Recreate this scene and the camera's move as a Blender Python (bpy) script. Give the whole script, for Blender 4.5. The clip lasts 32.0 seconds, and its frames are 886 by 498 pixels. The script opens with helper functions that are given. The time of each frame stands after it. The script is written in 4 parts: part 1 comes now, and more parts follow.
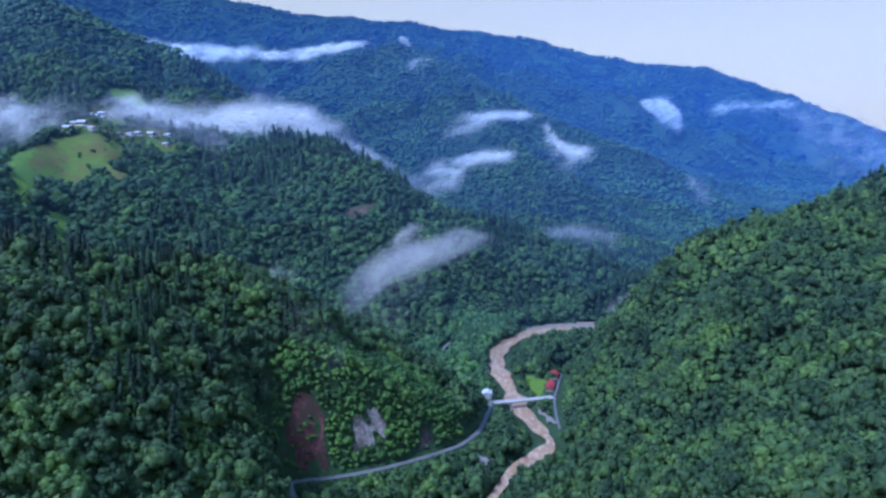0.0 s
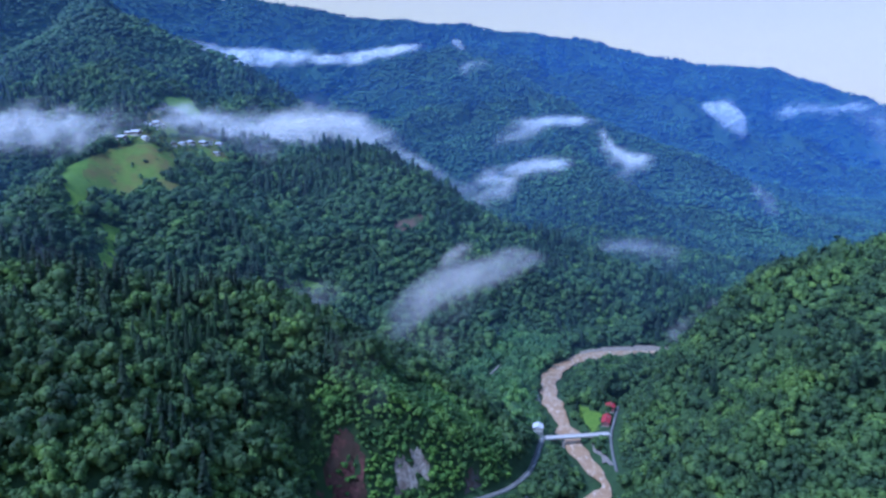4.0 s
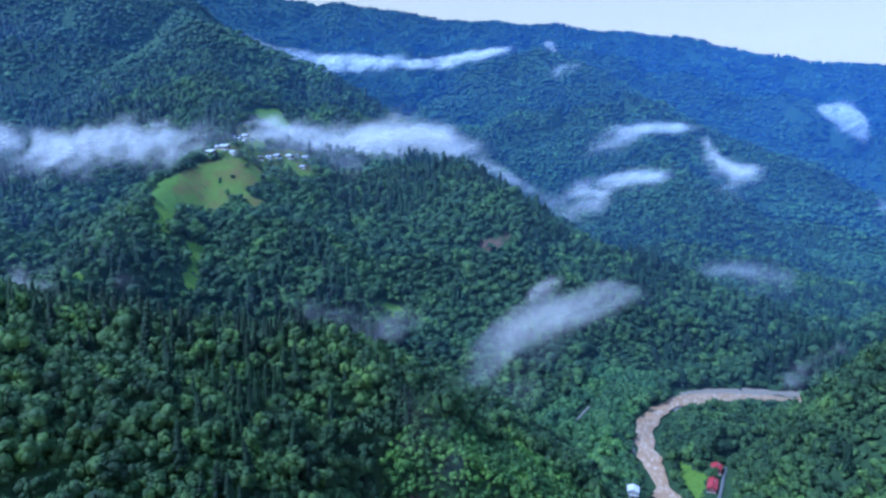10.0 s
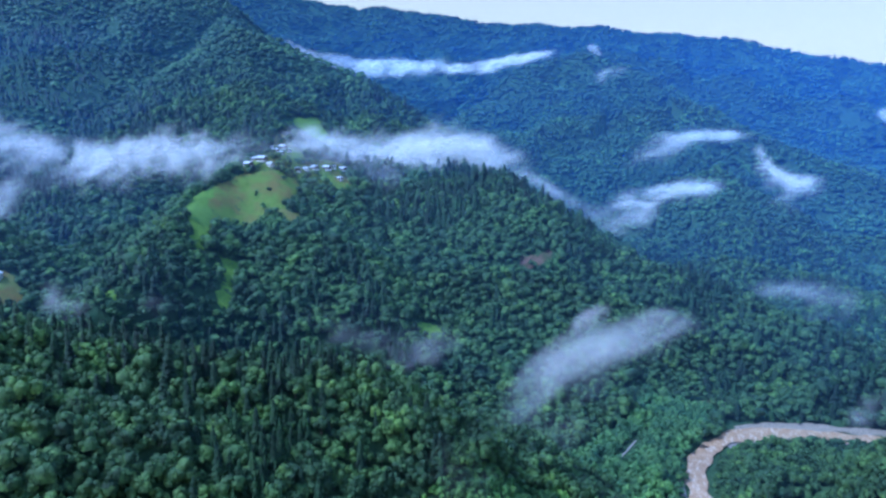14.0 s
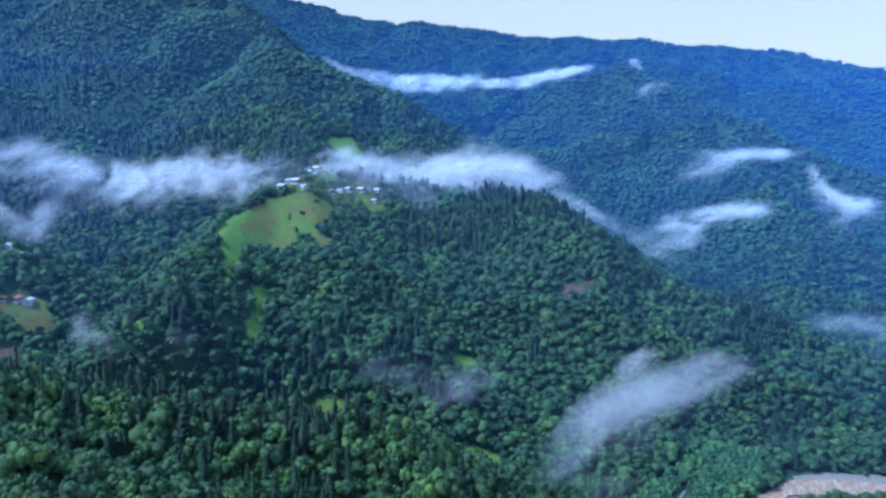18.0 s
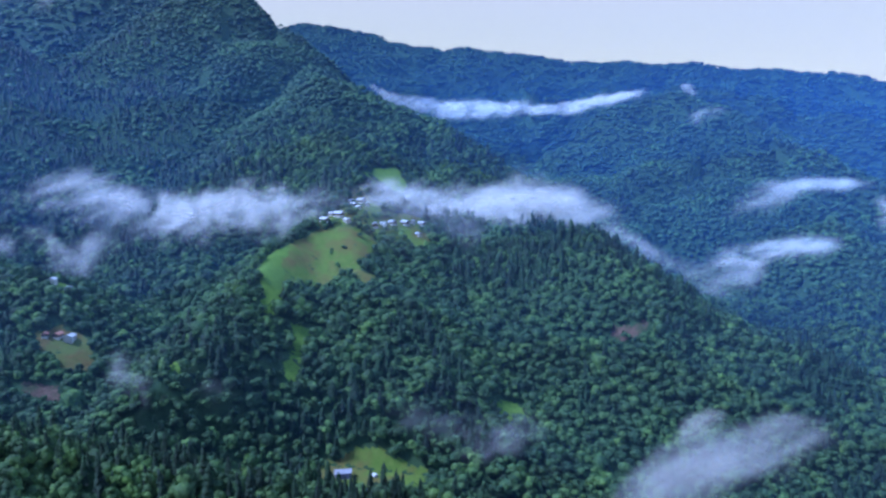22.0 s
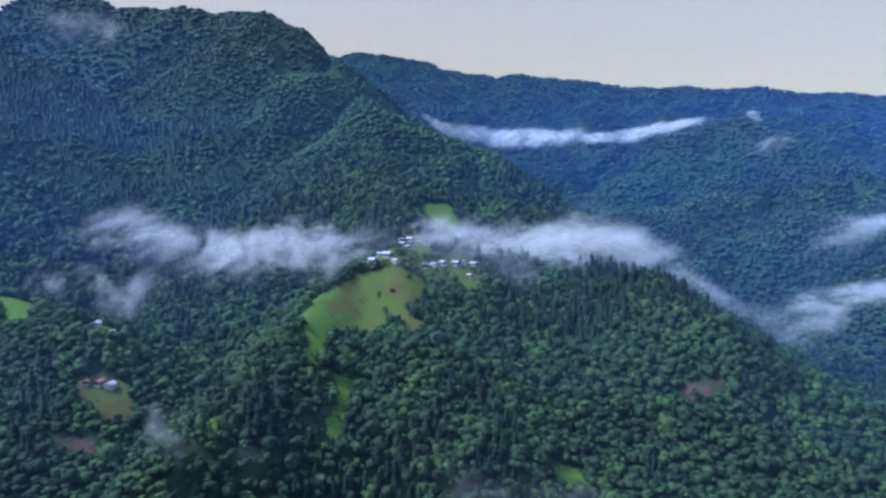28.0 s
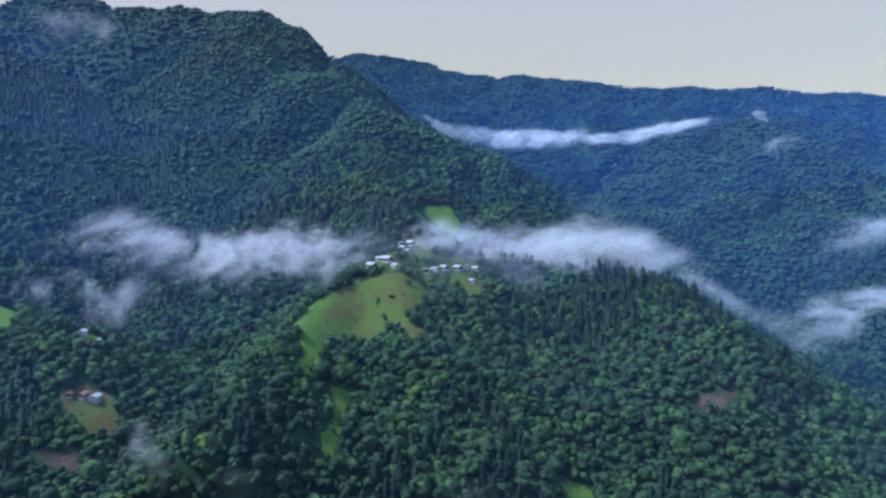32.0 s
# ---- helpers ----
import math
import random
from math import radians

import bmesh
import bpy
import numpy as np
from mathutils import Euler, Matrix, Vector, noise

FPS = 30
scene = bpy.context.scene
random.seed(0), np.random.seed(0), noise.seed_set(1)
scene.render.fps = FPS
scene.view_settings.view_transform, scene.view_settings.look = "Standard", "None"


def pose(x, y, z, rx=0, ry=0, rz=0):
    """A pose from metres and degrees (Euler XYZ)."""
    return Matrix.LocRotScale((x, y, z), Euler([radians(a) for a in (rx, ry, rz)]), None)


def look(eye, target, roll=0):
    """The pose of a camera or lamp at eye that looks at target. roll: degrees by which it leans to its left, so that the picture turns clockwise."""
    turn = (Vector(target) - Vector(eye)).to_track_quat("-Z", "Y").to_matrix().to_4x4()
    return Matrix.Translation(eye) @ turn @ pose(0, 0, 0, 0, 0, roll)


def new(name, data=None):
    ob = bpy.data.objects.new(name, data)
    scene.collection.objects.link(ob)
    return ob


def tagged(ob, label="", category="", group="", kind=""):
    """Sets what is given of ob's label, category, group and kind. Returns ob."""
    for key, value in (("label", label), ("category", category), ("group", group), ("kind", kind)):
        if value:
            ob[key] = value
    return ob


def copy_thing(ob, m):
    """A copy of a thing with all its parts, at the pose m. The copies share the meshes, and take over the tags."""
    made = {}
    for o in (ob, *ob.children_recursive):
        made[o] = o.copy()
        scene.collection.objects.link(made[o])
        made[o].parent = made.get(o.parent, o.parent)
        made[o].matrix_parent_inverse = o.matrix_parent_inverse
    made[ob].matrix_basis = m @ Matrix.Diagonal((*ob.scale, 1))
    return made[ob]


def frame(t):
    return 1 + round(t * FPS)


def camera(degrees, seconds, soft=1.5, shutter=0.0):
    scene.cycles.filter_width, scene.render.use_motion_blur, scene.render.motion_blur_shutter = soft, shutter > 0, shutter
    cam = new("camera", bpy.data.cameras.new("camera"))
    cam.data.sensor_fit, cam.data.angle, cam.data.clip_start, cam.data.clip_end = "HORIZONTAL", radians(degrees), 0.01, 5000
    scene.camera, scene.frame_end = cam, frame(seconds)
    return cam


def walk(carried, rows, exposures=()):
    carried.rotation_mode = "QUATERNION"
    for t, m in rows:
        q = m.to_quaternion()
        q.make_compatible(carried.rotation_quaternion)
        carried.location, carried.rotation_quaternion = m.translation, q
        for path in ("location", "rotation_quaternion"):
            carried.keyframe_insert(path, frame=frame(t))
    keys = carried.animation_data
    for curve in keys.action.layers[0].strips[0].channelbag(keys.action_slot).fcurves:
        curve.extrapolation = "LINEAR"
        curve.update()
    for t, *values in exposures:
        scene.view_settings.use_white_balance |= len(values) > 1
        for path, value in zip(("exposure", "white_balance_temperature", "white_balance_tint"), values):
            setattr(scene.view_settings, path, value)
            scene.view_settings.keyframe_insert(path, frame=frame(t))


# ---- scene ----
cam = camera(67.7, 32.0, soft=2.6)
METRES, EYE, TILT, LEAN, TURN = 300.0, 255.0, -10.0, 0.0, 0.0
ROWS = [
    (0.0, 0.0, 0.0, 0.0, 0.0, 0.0, -0.0),
    (0.5, -0.0004, 0.0136, 0.0087, 0.05, 0.01, -0.03),
    (1.0, 0.0002, 0.0265, 0.0178, 0.79, 0.02, -0.16),
    (1.5, 0.0001, 0.04, 0.0272, 1.47, 0.1, -0.33),
    (2.0, 0.0, 0.0531, 0.036, 2.07, 0.09, -0.45),
    (2.5, 0.0004, 0.0661, 0.0453, 2.78, -0.05, -0.59),
    (3.0, 0.0002, 0.0791, 0.0545, 3.34, 0.03, -0.7),
    (3.5, -0.0003, 0.0922, 0.0635, 3.78, -0.0, -0.78),
    (5.5, -0.0022, 0.1452, 0.1001, 6.64, -0.23, -1.25),
    (6.0, -0.0035, 0.1585, 0.1093, 7.23, -0.26, -1.36),
    (6.5, -0.0056, 0.1713, 0.1183, 7.87, -0.17, -1.48),
    (7.0, -0.0064, 0.184, 0.1275, 8.54, -0.19, -1.58),
    (7.5, -0.0081, 0.197, 0.1365, 8.93, -0.22, -1.63),
    (8.0, -0.0101, 0.2105, 0.1452, 9.43, -0.23, -1.7),
    (8.5, -0.0121, 0.2237, 0.1542, 9.94, -0.35, -1.79),
    (9.0, -0.0141, 0.237, 0.1631, 10.62, -0.37, -1.89),
    (9.5, -0.0144, 0.2492, 0.1722, 11.28, -0.39, -1.96),
    (10.0, -0.0173, 0.2624, 0.1807, 11.91, -0.39, -2.06),
    (10.5, -0.0211, 0.2759, 0.1896, 12.53, -0.31, -2.2),
    (11.0, -0.023, 0.2886, 0.1987, 12.91, -0.32, -2.24),
    (11.5, -0.0266, 0.3014, 0.2074, 13.34, -0.34, -2.33),
    (12.0, -0.0301, 0.3142, 0.2156, 13.86, -0.46, -2.43),
    (12.5, -0.0327, 0.3257, 0.2242, 14.33, -0.38, -2.51),
    (13.0, -0.0362, 0.3382, 0.2329, 14.72, -0.4, -2.57),
    (13.5, -0.04, 0.351, 0.2417, 15.08, -0.42, -2.63),
    (14.0, -0.0429, 0.3634, 0.2511, 15.29, -0.44, -2.64),
    (14.5, -0.0471, 0.3766, 0.2595, 15.71, -0.55, -2.7),
    (16.5, -0.0611, 0.4249, 0.2957, 17.09, -0.38, -2.93),
    (17.0, -0.0668, 0.4381, 0.305, 17.34, -0.09, -2.97),
    (17.5, -0.0718, 0.4509, 0.3139, 17.86, 0.13, -3.05),
    (18.0, -0.0767, 0.4636, 0.3226, 18.39, 0.34, -3.15),
    (18.5, -0.0805, 0.475, 0.3327, 18.85, 0.53, -3.23),
    (19.0, -0.0861, 0.4882, 0.3411, 19.33, 0.73, -3.31),
    (19.5, -0.0903, 0.5001, 0.35, 19.79, 0.94, -3.36),
    (20.0, -0.0959, 0.5123, 0.3588, 20.21, 1.14, -3.43),
    (20.5, -0.1012, 0.5254, 0.3675, 20.66, 1.24, -3.51),
    (21.0, -0.1058, 0.5367, 0.3755, 21.18, 1.57, -3.59),
    (21.5, -0.1119, 0.5486, 0.3838, 21.7, 1.67, -3.69),
    (22.0, -0.1174, 0.56, 0.3916, 22.25, 2.0, -3.78),
    (22.5, -0.1239, 0.5718, 0.4013, 22.83, 2.17, -3.88),
    (23.0, -0.1303, 0.5837, 0.4103, 23.45, 2.25, -3.98),
    (23.5, -0.1359, 0.5959, 0.4189, 23.99, 2.57, -4.07),
    (24.0, -0.1411, 0.6076, 0.4288, 24.45, 2.76, -4.14),
    (24.5, -0.1477, 0.6196, 0.4367, 24.75, 2.9, -4.21),
    (25.0, -0.154, 0.6302, 0.4456, 25.1, 3.22, -4.27),
    (25.5, -0.1596, 0.6417, 0.4542, 25.54, 3.42, -4.34),
    (26.0, -0.166, 0.6533, 0.463, 25.99, 3.62, -4.41),
    (26.5, -0.172, 0.6645, 0.4725, 26.58, 3.8, -4.5),
    (28.5, -0.1964, 0.7105, 0.4924, 26.69, 3.65, -4.48),
    (29.0, -0.2036, 0.724, 0.495, 26.7, 3.67, -4.48),
    (29.5, -0.2101, 0.7359, 0.497, 26.7, 3.67, -4.47),
    (30.0, -0.2166, 0.7485, 0.4993, 26.71, 3.77, -4.46),
    (30.5, -0.2244, 0.7611, 0.5014, 26.71, 3.78, -4.46),
    (31.0, -0.231, 0.7743, 0.5033, 26.72, 3.68, -4.43),
    (31.5, -0.2382, 0.7872, 0.5055, 26.74, 3.7, -4.42),
    (32.0, -0.2444, 0.7992, 0.5081, 26.76, 3.82, -4.42),
]
walk(cam, [(t, pose(0, 0, EYE, TILT, LEAN, TURN) @ pose(METRES * x, METRES * y, METRES * z, 90 + pitch, roll, yaw)) for t, x, y, z, yaw, pitch, roll in ROWS], exposures=[(0, -0.05, 4480, 26), (6, 0.0, 4400, 23), (11, 0.16, 4280, 18), (18, 0.20, 4320, 17), (24, -0.02, 4520, 28), (26.5, -0.06, 4600, 26), (28.5, -0.18, 4920, 21), (32, -0.18, 4920, 21)])

# ---- light ----
world = bpy.data.worlds.new("overcast_sky")
scene.world = world
world.use_nodes = True
wt = world.node_tree
wt.nodes.clear()
w_out = wt.nodes.new("ShaderNodeOutputWorld")
w_bg = wt.nodes.new("ShaderNodeBackground")
w_cloud = wt.nodes.new("ShaderNodeBackground")
w_mix = wt.nodes.new("ShaderNodeMixShader")
w_sky = wt.nodes.new("ShaderNodeTexSky")
w_sky.sky_type, w_sky.sun_disc = "NISHITA", False
w_sky.sun_elevation, w_sky.sun_rotation = radians(53), radians(240)
w_bg.inputs["Strength"].default_value = 0.14
# thin, closed cloud: a warm glow low down, cooler and bluer overhead
w_dir = wt.nodes.new("ShaderNodeTexCoord")
w_sep = wt.nodes.new("ShaderNodeSeparateXYZ")
w_ramp = wt.nodes.new("ShaderNodeValToRGB")
stops = w_ramp.color_ramp.elements
stops.new(0.5), stops.new(0.6)
for slot, (at, col) in zip(stops, ((0.0, (1.18, 0.76, 0.21)), (0.12, (1.16, 0.80, 0.27)), (0.34, (0.66, 0.63, 0.55)), (0.65, (0.38, 0.50, 0.69)))):
    slot.position, slot.color = at, (*col, 1)
w_cloud.inputs["Strength"].default_value = 1.0
w_mix.inputs[0].default_value = 0.88
wt.links.new(w_dir.outputs["Generated"], w_sep.inputs[0])
wt.links.new(w_sep.outputs["Z"], w_ramp.inputs[0])
wt.links.new(w_ramp.outputs[0], w_cloud.inputs["Color"])
wt.links.new(w_sky.outputs[0], w_bg.inputs["Color"])
wt.links.new(w_bg.outputs[0], w_mix.inputs[1])
wt.links.new(w_cloud.outputs[0], w_mix.inputs[2])
wt.links.new(w_mix.outputs[0], w_out.inputs["Surface"])
sun = new("sun", bpy.data.lights.new("sun", "SUN"))
sun.data.energy, sun.data.angle, sun.data.color = 3.4, radians(10), (1.0, 0.95, 0.88)
sun.matrix_world = look((0, 0, 0), (0.52, 0.30, -0.80))

# ---- materials ----
def nodes_of(name, rough=0.8):
    m = bpy.data.materials.new(name)
    m.use_nodes = True
    b = m.node_tree.nodes["Principled BSDF"]
    b.inputs["Roughness"].default_value = rough
    b.inputs["Specular IOR Level"].default_value = 0.25
    return m, m.node_tree, b


def mixer(nt, kind="MIX"):
    n = nt.nodes.new("ShaderNodeMix")
    n.data_type, n.blend_type = "RGBA", kind
    return n, n.inputs[0], n.inputs[6], n.inputs[7], n.outputs[2]


def noise_at(nt, coords, size, detail=3.0, rough=0.6, curl=0.0):
    n = nt.nodes.new("ShaderNodeTexNoise")
    n.inputs["Scale"].default_value = 1.0 / size
    n.inputs["Detail"].default_value = detail
    n.inputs["Roughness"].default_value = rough
    n.inputs["Distortion"].default_value = curl
    nt.links.new(coords, n.inputs["Vector"])
    return n.outputs[0]


def ramp(nt, fac, *stops):
    n = nt.nodes.new("ShaderNodeValToRGB")
    e = n.color_ramp.elements
    while len(e) < len(stops):
        e.new(0.5)
    for slot, (at, col) in zip(e, stops):
        slot.position, slot.color = at, (*col, 1)
    nt.links.new(fac, n.inputs[0])
    return n.outputs[0]


def surface(name, size, dark, light, rough=0.85, bump=0.3, bump_size=None, second=None, metallic=0.0):
    """A plain weathered surface: stains at one size, grain at a finer one."""
    m, nt, b = nodes_of(name, rough)
    pos = nt.nodes.new("ShaderNodeNewGeometry").outputs["Position"]
    col = ramp(nt, noise_at(nt, pos, size, 5), (0.3, dark), (0.7, light))
    if second:
        mx, f, a, c, o = mixer(nt)
        k = ramp(nt, noise_at(nt, pos, size * 5, 3), (0.45, (0, 0, 0)), (0.62, (1, 1, 1)))
        nt.links.new(k, f), nt.links.new(col, a)
        c.default_value = (*second, 1)
        col = o
    nt.links.new(col, b.inputs["Base Color"])
    b.inputs["Metallic"].default_value = metallic
    if bump:
        bp = nt.nodes.new("ShaderNodeBump")
        bp.inputs["Strength"].default_value = bump
        bp.inputs["Distance"].default_value = (bump_size or size) * 0.4
        nt.links.new(noise_at(nt, pos, bump_size or size * 0.4, 4), bp.inputs["Height"])
        nt.links.new(bp.outputs[0], b.inputs["Normal"])
    return m


def foliage(name, dark, mid, bright, patch, grain=0.9, crown=9.0, relief=1.0, fleck=1.0):
    """Leaves: each clump or tree a little different, whole stands different again."""
    m, nt, b = nodes_of(name, 0.62)
    geo = nt.nodes.new("ShaderNodeNewGeometry")
    info = nt.nodes.new("ShaderNodeObjectInfo")
    pos = geo.outputs["Position"]
    own = geo.outputs["Random Per Island"]
    # one tone for each crown, a little of its own for each spray
    cell = nt.nodes.new("ShaderNodeTexVoronoi")
    cell.inputs["Scale"].default_value = 1 / crown
    nt.links.new(pos, cell.inputs["Vector"])
    tone, f0, a0, c0, o0 = mixer(nt)
    f0.default_value = 0.3
    nt.links.new(cell.outputs["Color"], a0), nt.links.new(own, c0)
    one = nt.nodes.new("ShaderNodeSeparateColor")
    nt.links.new(o0, one.inputs[0])
    col = ramp(nt, one.outputs[0], (0.08, dark), (0.5, mid), (0.92, bright))
    mx, f, a, c, o = mixer(nt, "MULTIPLY")
    f.default_value = 1.0
    stand = ramp(nt, noise_at(nt, pos, patch, 4, 0.65), (0.36, (0.60, 0.68, 0.74)), (0.5, (0.95, 1.0, 0.98)), (0.63, (1.40, 1.45, 1.00)))
    nt.links.new(col, a), nt.links.new(stand, c)
    mx2, f2, a2, c2, o2 = mixer(nt, "MULTIPLY")
    f2.default_value = fleck
    speck = ramp(nt, noise_at(nt, pos, 2.6 * grain, 5, 0.75), (0.34, (0.52, 0.55, 0.58)), (0.5, (0.96, 0.98, 0.98)), (0.66, (1.48, 1.45, 1.32)))
    nt.links.new(o, a2), nt.links.new(speck, c2)
    mx3, f3, a3, c3, o3 = mixer(nt, "MULTIPLY")
    f3.default_value = 1.0
    whole = ramp(nt, info.outputs["Random"], (0.0, (0.75, 0.8, 0.8)), (1.0, (1.25, 1.2, 1.1)))
    nt.links.new(o2, a3), nt.links.new(whole, c3)
    nt.links.new(o3, b.inputs["Base Color"])
    # leaf masses, then single sprays
    last = None
    for size, deep, strong in ((2.4, 1.3 * relief, 0.8), (0.8, 0.5 * relief, 0.9)):
        bp = nt.nodes.new("ShaderNodeBump")
        bp.inputs["Strength"].default_value, bp.inputs["Distance"].default_value = strong, deep
        nt.links.new(noise_at(nt, pos, size, 2, 0.6), bp.inputs["Height"])
        if last:
            nt.links.new(last, bp.inputs["Normal"])
        last = bp.outputs[0]
    nt.links.new(last, b.inputs["Normal"])
    return m


M_FLOOR = surface("forest_floor", 6, (0.028, 0.055, 0.024), (0.055, 0.105, 0.038), 0.95, 0.6, 2.5, second=(0.04, 0.08, 0.03))
M_BROAD = foliage("broad_leaves", (0.029, 0.056, 0.026), (0.058, 0.108, 0.042), (0.104, 0.172, 0.050), 42)
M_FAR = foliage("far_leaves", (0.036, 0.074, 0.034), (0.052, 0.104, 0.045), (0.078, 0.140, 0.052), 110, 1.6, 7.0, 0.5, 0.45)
M_CONIF = foliage("needles", (0.009, 0.024, 0.013), (0.018, 0.043, 0.021), (0.034, 0.072, 0.030), 60)
M_BARK = surface("bark", 0.5, (0.06, 0.05, 0.04), (0.16, 0.14, 0.12), 0.9, 0.5)
M_GRASS = surface("meadow_grass", 7, (0.095, 0.165, 0.016), (0.150, 0.205, 0.030), 0.9, 0.4, 1.2, second=(0.150, 0.132, 0.032))
M_STUBBLE = surface("dry_stubble", 5.0, (0.095, 0.080, 0.022), (0.165, 0.125, 0.036), 0.9, 0.4, 1.2, second=(0.12, 0.15, 0.03))
M_EARTH = surface("brown_earth", 3.0, (0.09, 0.055, 0.038), (0.19, 0.125, 0.085), 0.95, 0.8, 1.5, second=(0.06, 0.07, 0.03))
M_LUSH = surface("lush_grass", 4, (0.095, 0.18, 0.018), (0.160, 0.260, 0.030), 0.9, 0.5, 1.0)
def water():
    """Muddy flood water: drawn-out streaks of foam over silt."""
    m, nt, b = nodes_of("muddy_water", 0.3)
    pos = nt.nodes.new("ShaderNodeNewGeometry").outputs["Position"]
    silt = ramp(nt, noise_at(nt, pos, 9, 5), (0.3, (0.33, 0.20, 0.10)), (0.7, (0.48, 0.32, 0.18)))
    mp = nt.nodes.new("ShaderNodeMapping")
    mp.inputs["Scale"].default_value = (1.0, 0.35, 1.0)
    nt.links.new(pos, mp.inputs["Vector"])
    foam = ramp(nt, noise_at(nt, mp.outputs[0], 3.2, 6, 0.7), (0.50, (0, 0, 0)), (0.69, (1, 1, 1)))
    mx, f, a, c, o = mixer(nt)
    nt.links.new(foam, f), nt.links.new(silt, a)
    c.default_value = (0.70, 0.58, 0.44, 1)
    nt.links.new(o, b.inputs["Base Color"])
    bp = nt.nodes.new("ShaderNodeBump")
    bp.inputs["Strength"].default_value, bp.inputs["Distance"].default_value = 0.5, 0.6
    nt.links.new(noise_at(nt, mp.outputs[0], 2.0, 5), bp.inputs["Height"])
    nt.links.new(bp.outputs[0], b.inputs["Normal"])
    return m


M_WATER = water()
M_GRAVEL = surface("gravel", 1.5, (0.18, 0.165, 0.15), (0.36, 0.33, 0.30), 0.95, 0.7)
M_ASPHALT = surface("worn_asphalt", 4, (0.13, 0.14, 0.135), (0.22, 0.225, 0.215), 0.85, 0.1, 0.4)
M_TRACK = surface("dirt_track", 2, (0.22, 0.18, 0.13), (0.36, 0.31, 0.24), 0.95, 0.4)
M_CONCRETE = surface("concrete", 1.5, (0.46, 0.45, 0.42), (0.62, 0.60, 0.56), 0.85, 0.15)
M_ROCK = surface("pale_rock", 2.2, (0.16, 0.14, 0.12), (0.52, 0.48, 0.43), 0.9, 0.9, 1.5, second=(0.17, 0.14, 0.12))
M_REDROCK = surface("red_earth", 2.5, (0.060, 0.026, 0.026), (0.20, 0.095, 0.085), 0.95, 0.9, 1.5, second=(0.07, 0.05, 0.035))
M_DARKROCK = surface("dark_rock", 2.0, (0.06, 0.06, 0.06), (0.15, 0.14, 0.13), 0.9, 0.9, 1.5, second=(0.09, 0.06, 0.05))
M_SHRUB = foliage("shrub_leaves", (0.040, 0.090, 0.026), (0.068, 0.140, 0.034), (0.108, 0.190, 0.044), 30)
M_ALDER = foliage("alder_leaves", (0.046, 0.100, 0.046), (0.076, 0.150, 0.058), (0.112, 0.200, 0.066), 40)
M_WHITE = surface("white_plaster", 1.2, (0.66, 0.66, 0.64), (0.80, 0.80, 0.78), 0.85, 0.1)
M_TIN = surface("pale_tin_roof", 1.5, (0.56, 0.58, 0.60), (0.80, 0.82, 0.84), 0.42, 0.1, 0.3)
M_REDROOF = surface("red_sheet_roof", 1.5, (0.34, 0.035, 0.045), (0.48, 0.065, 0.075), 0.5, 0.1, 0.3)
M_PINK = surface("faded_red_plaster", 1.2, (0.34, 0.13, 0.13), (0.46, 0.20, 0.19), 0.85, 0.1)
M_ORANGE = surface("rusty_roof", 1.5, (0.36, 0.16, 0.10), (0.52, 0.28, 0.20), 0.7, 0.1, 0.3)
M_TIMBER = surface("dark_timber", 0.8, (0.10, 0.075, 0.055), (0.20, 0.15, 0.11), 0.85, 0.3)
M_SLATE = surface("weathered_sheet_roof", 1.5, (0.30, 0.30, 0.36), (0.46, 0.46, 0.52), 0.5, 0.1, 0.3)
M_VIOLET = surface("violet_paint", 1.0, (0.16, 0.14, 0.30), (0.24, 0.21, 0.40), 0.8, 0.1)
M_GLASS = surface("dark_window", 0.7, (0.02, 0.025, 0.03), (0.05, 0.06, 0.07), 0.15, 0.0)
M_STEEL = surface("painted_steel", 0.6, (0.55, 0.56, 0.56), (0.70, 0.71, 0.71), 0.5, 0.05)

# ---- the lie of the land ----
def lattice(ix, iy, seed):
    n = np.sin(ix * 127.1 + iy * 311.7 + seed * 74.7) * 43758.5453
    return n - np.floor(n)


def value_noise(x, y, seed):
    ix, iy = np.floor(x), np.floor(y)
    fx, fy = x - ix, y - iy
    fx, fy = fx * fx * (3 - 2 * fx), fy * fy * (3 - 2 * fy)
    a = lattice(ix, iy, seed) * (1 - fx) + lattice(ix + 1, iy, seed) * fx
    b = lattice(ix, iy + 1, seed) * (1 - fx) + lattice(ix + 1, iy + 1, seed) * fx
    return (a * (1 - fy) + b * fy) * 2 - 1


def fbm(x, y, size, octaves, seed):
    out, amp = np.zeros_like(x, dtype=float), 1.0
    for k in range(octaves):
        out += amp * value_noise(x / size + 13.7 * k, y / size - 7.3 * k, seed + k)
        size, amp = size / 2.1, amp * 0.5
    return out


def along(x, y, points):
    """Distance to a line of points and the height on it at the nearest place."""
    best = np.full(np.shape(x), 1e9)
    level = np.zeros(np.shape(x))
    for (ax, ay, az), (bx, by, bz) in zip(points, points[1:]):
        dx, dy = bx - ax, by - ay
        t = np.clip(((x - ax) * dx + (y - ay) * dy) / (dx * dx + dy * dy), 0, 1)
        d = np.hypot(x - ax - t * dx, y - ay - t * dy)
        level = np.where(d < best, az + t * (bz - az), level)
        best = np.minimum(best, d)
    return best, level


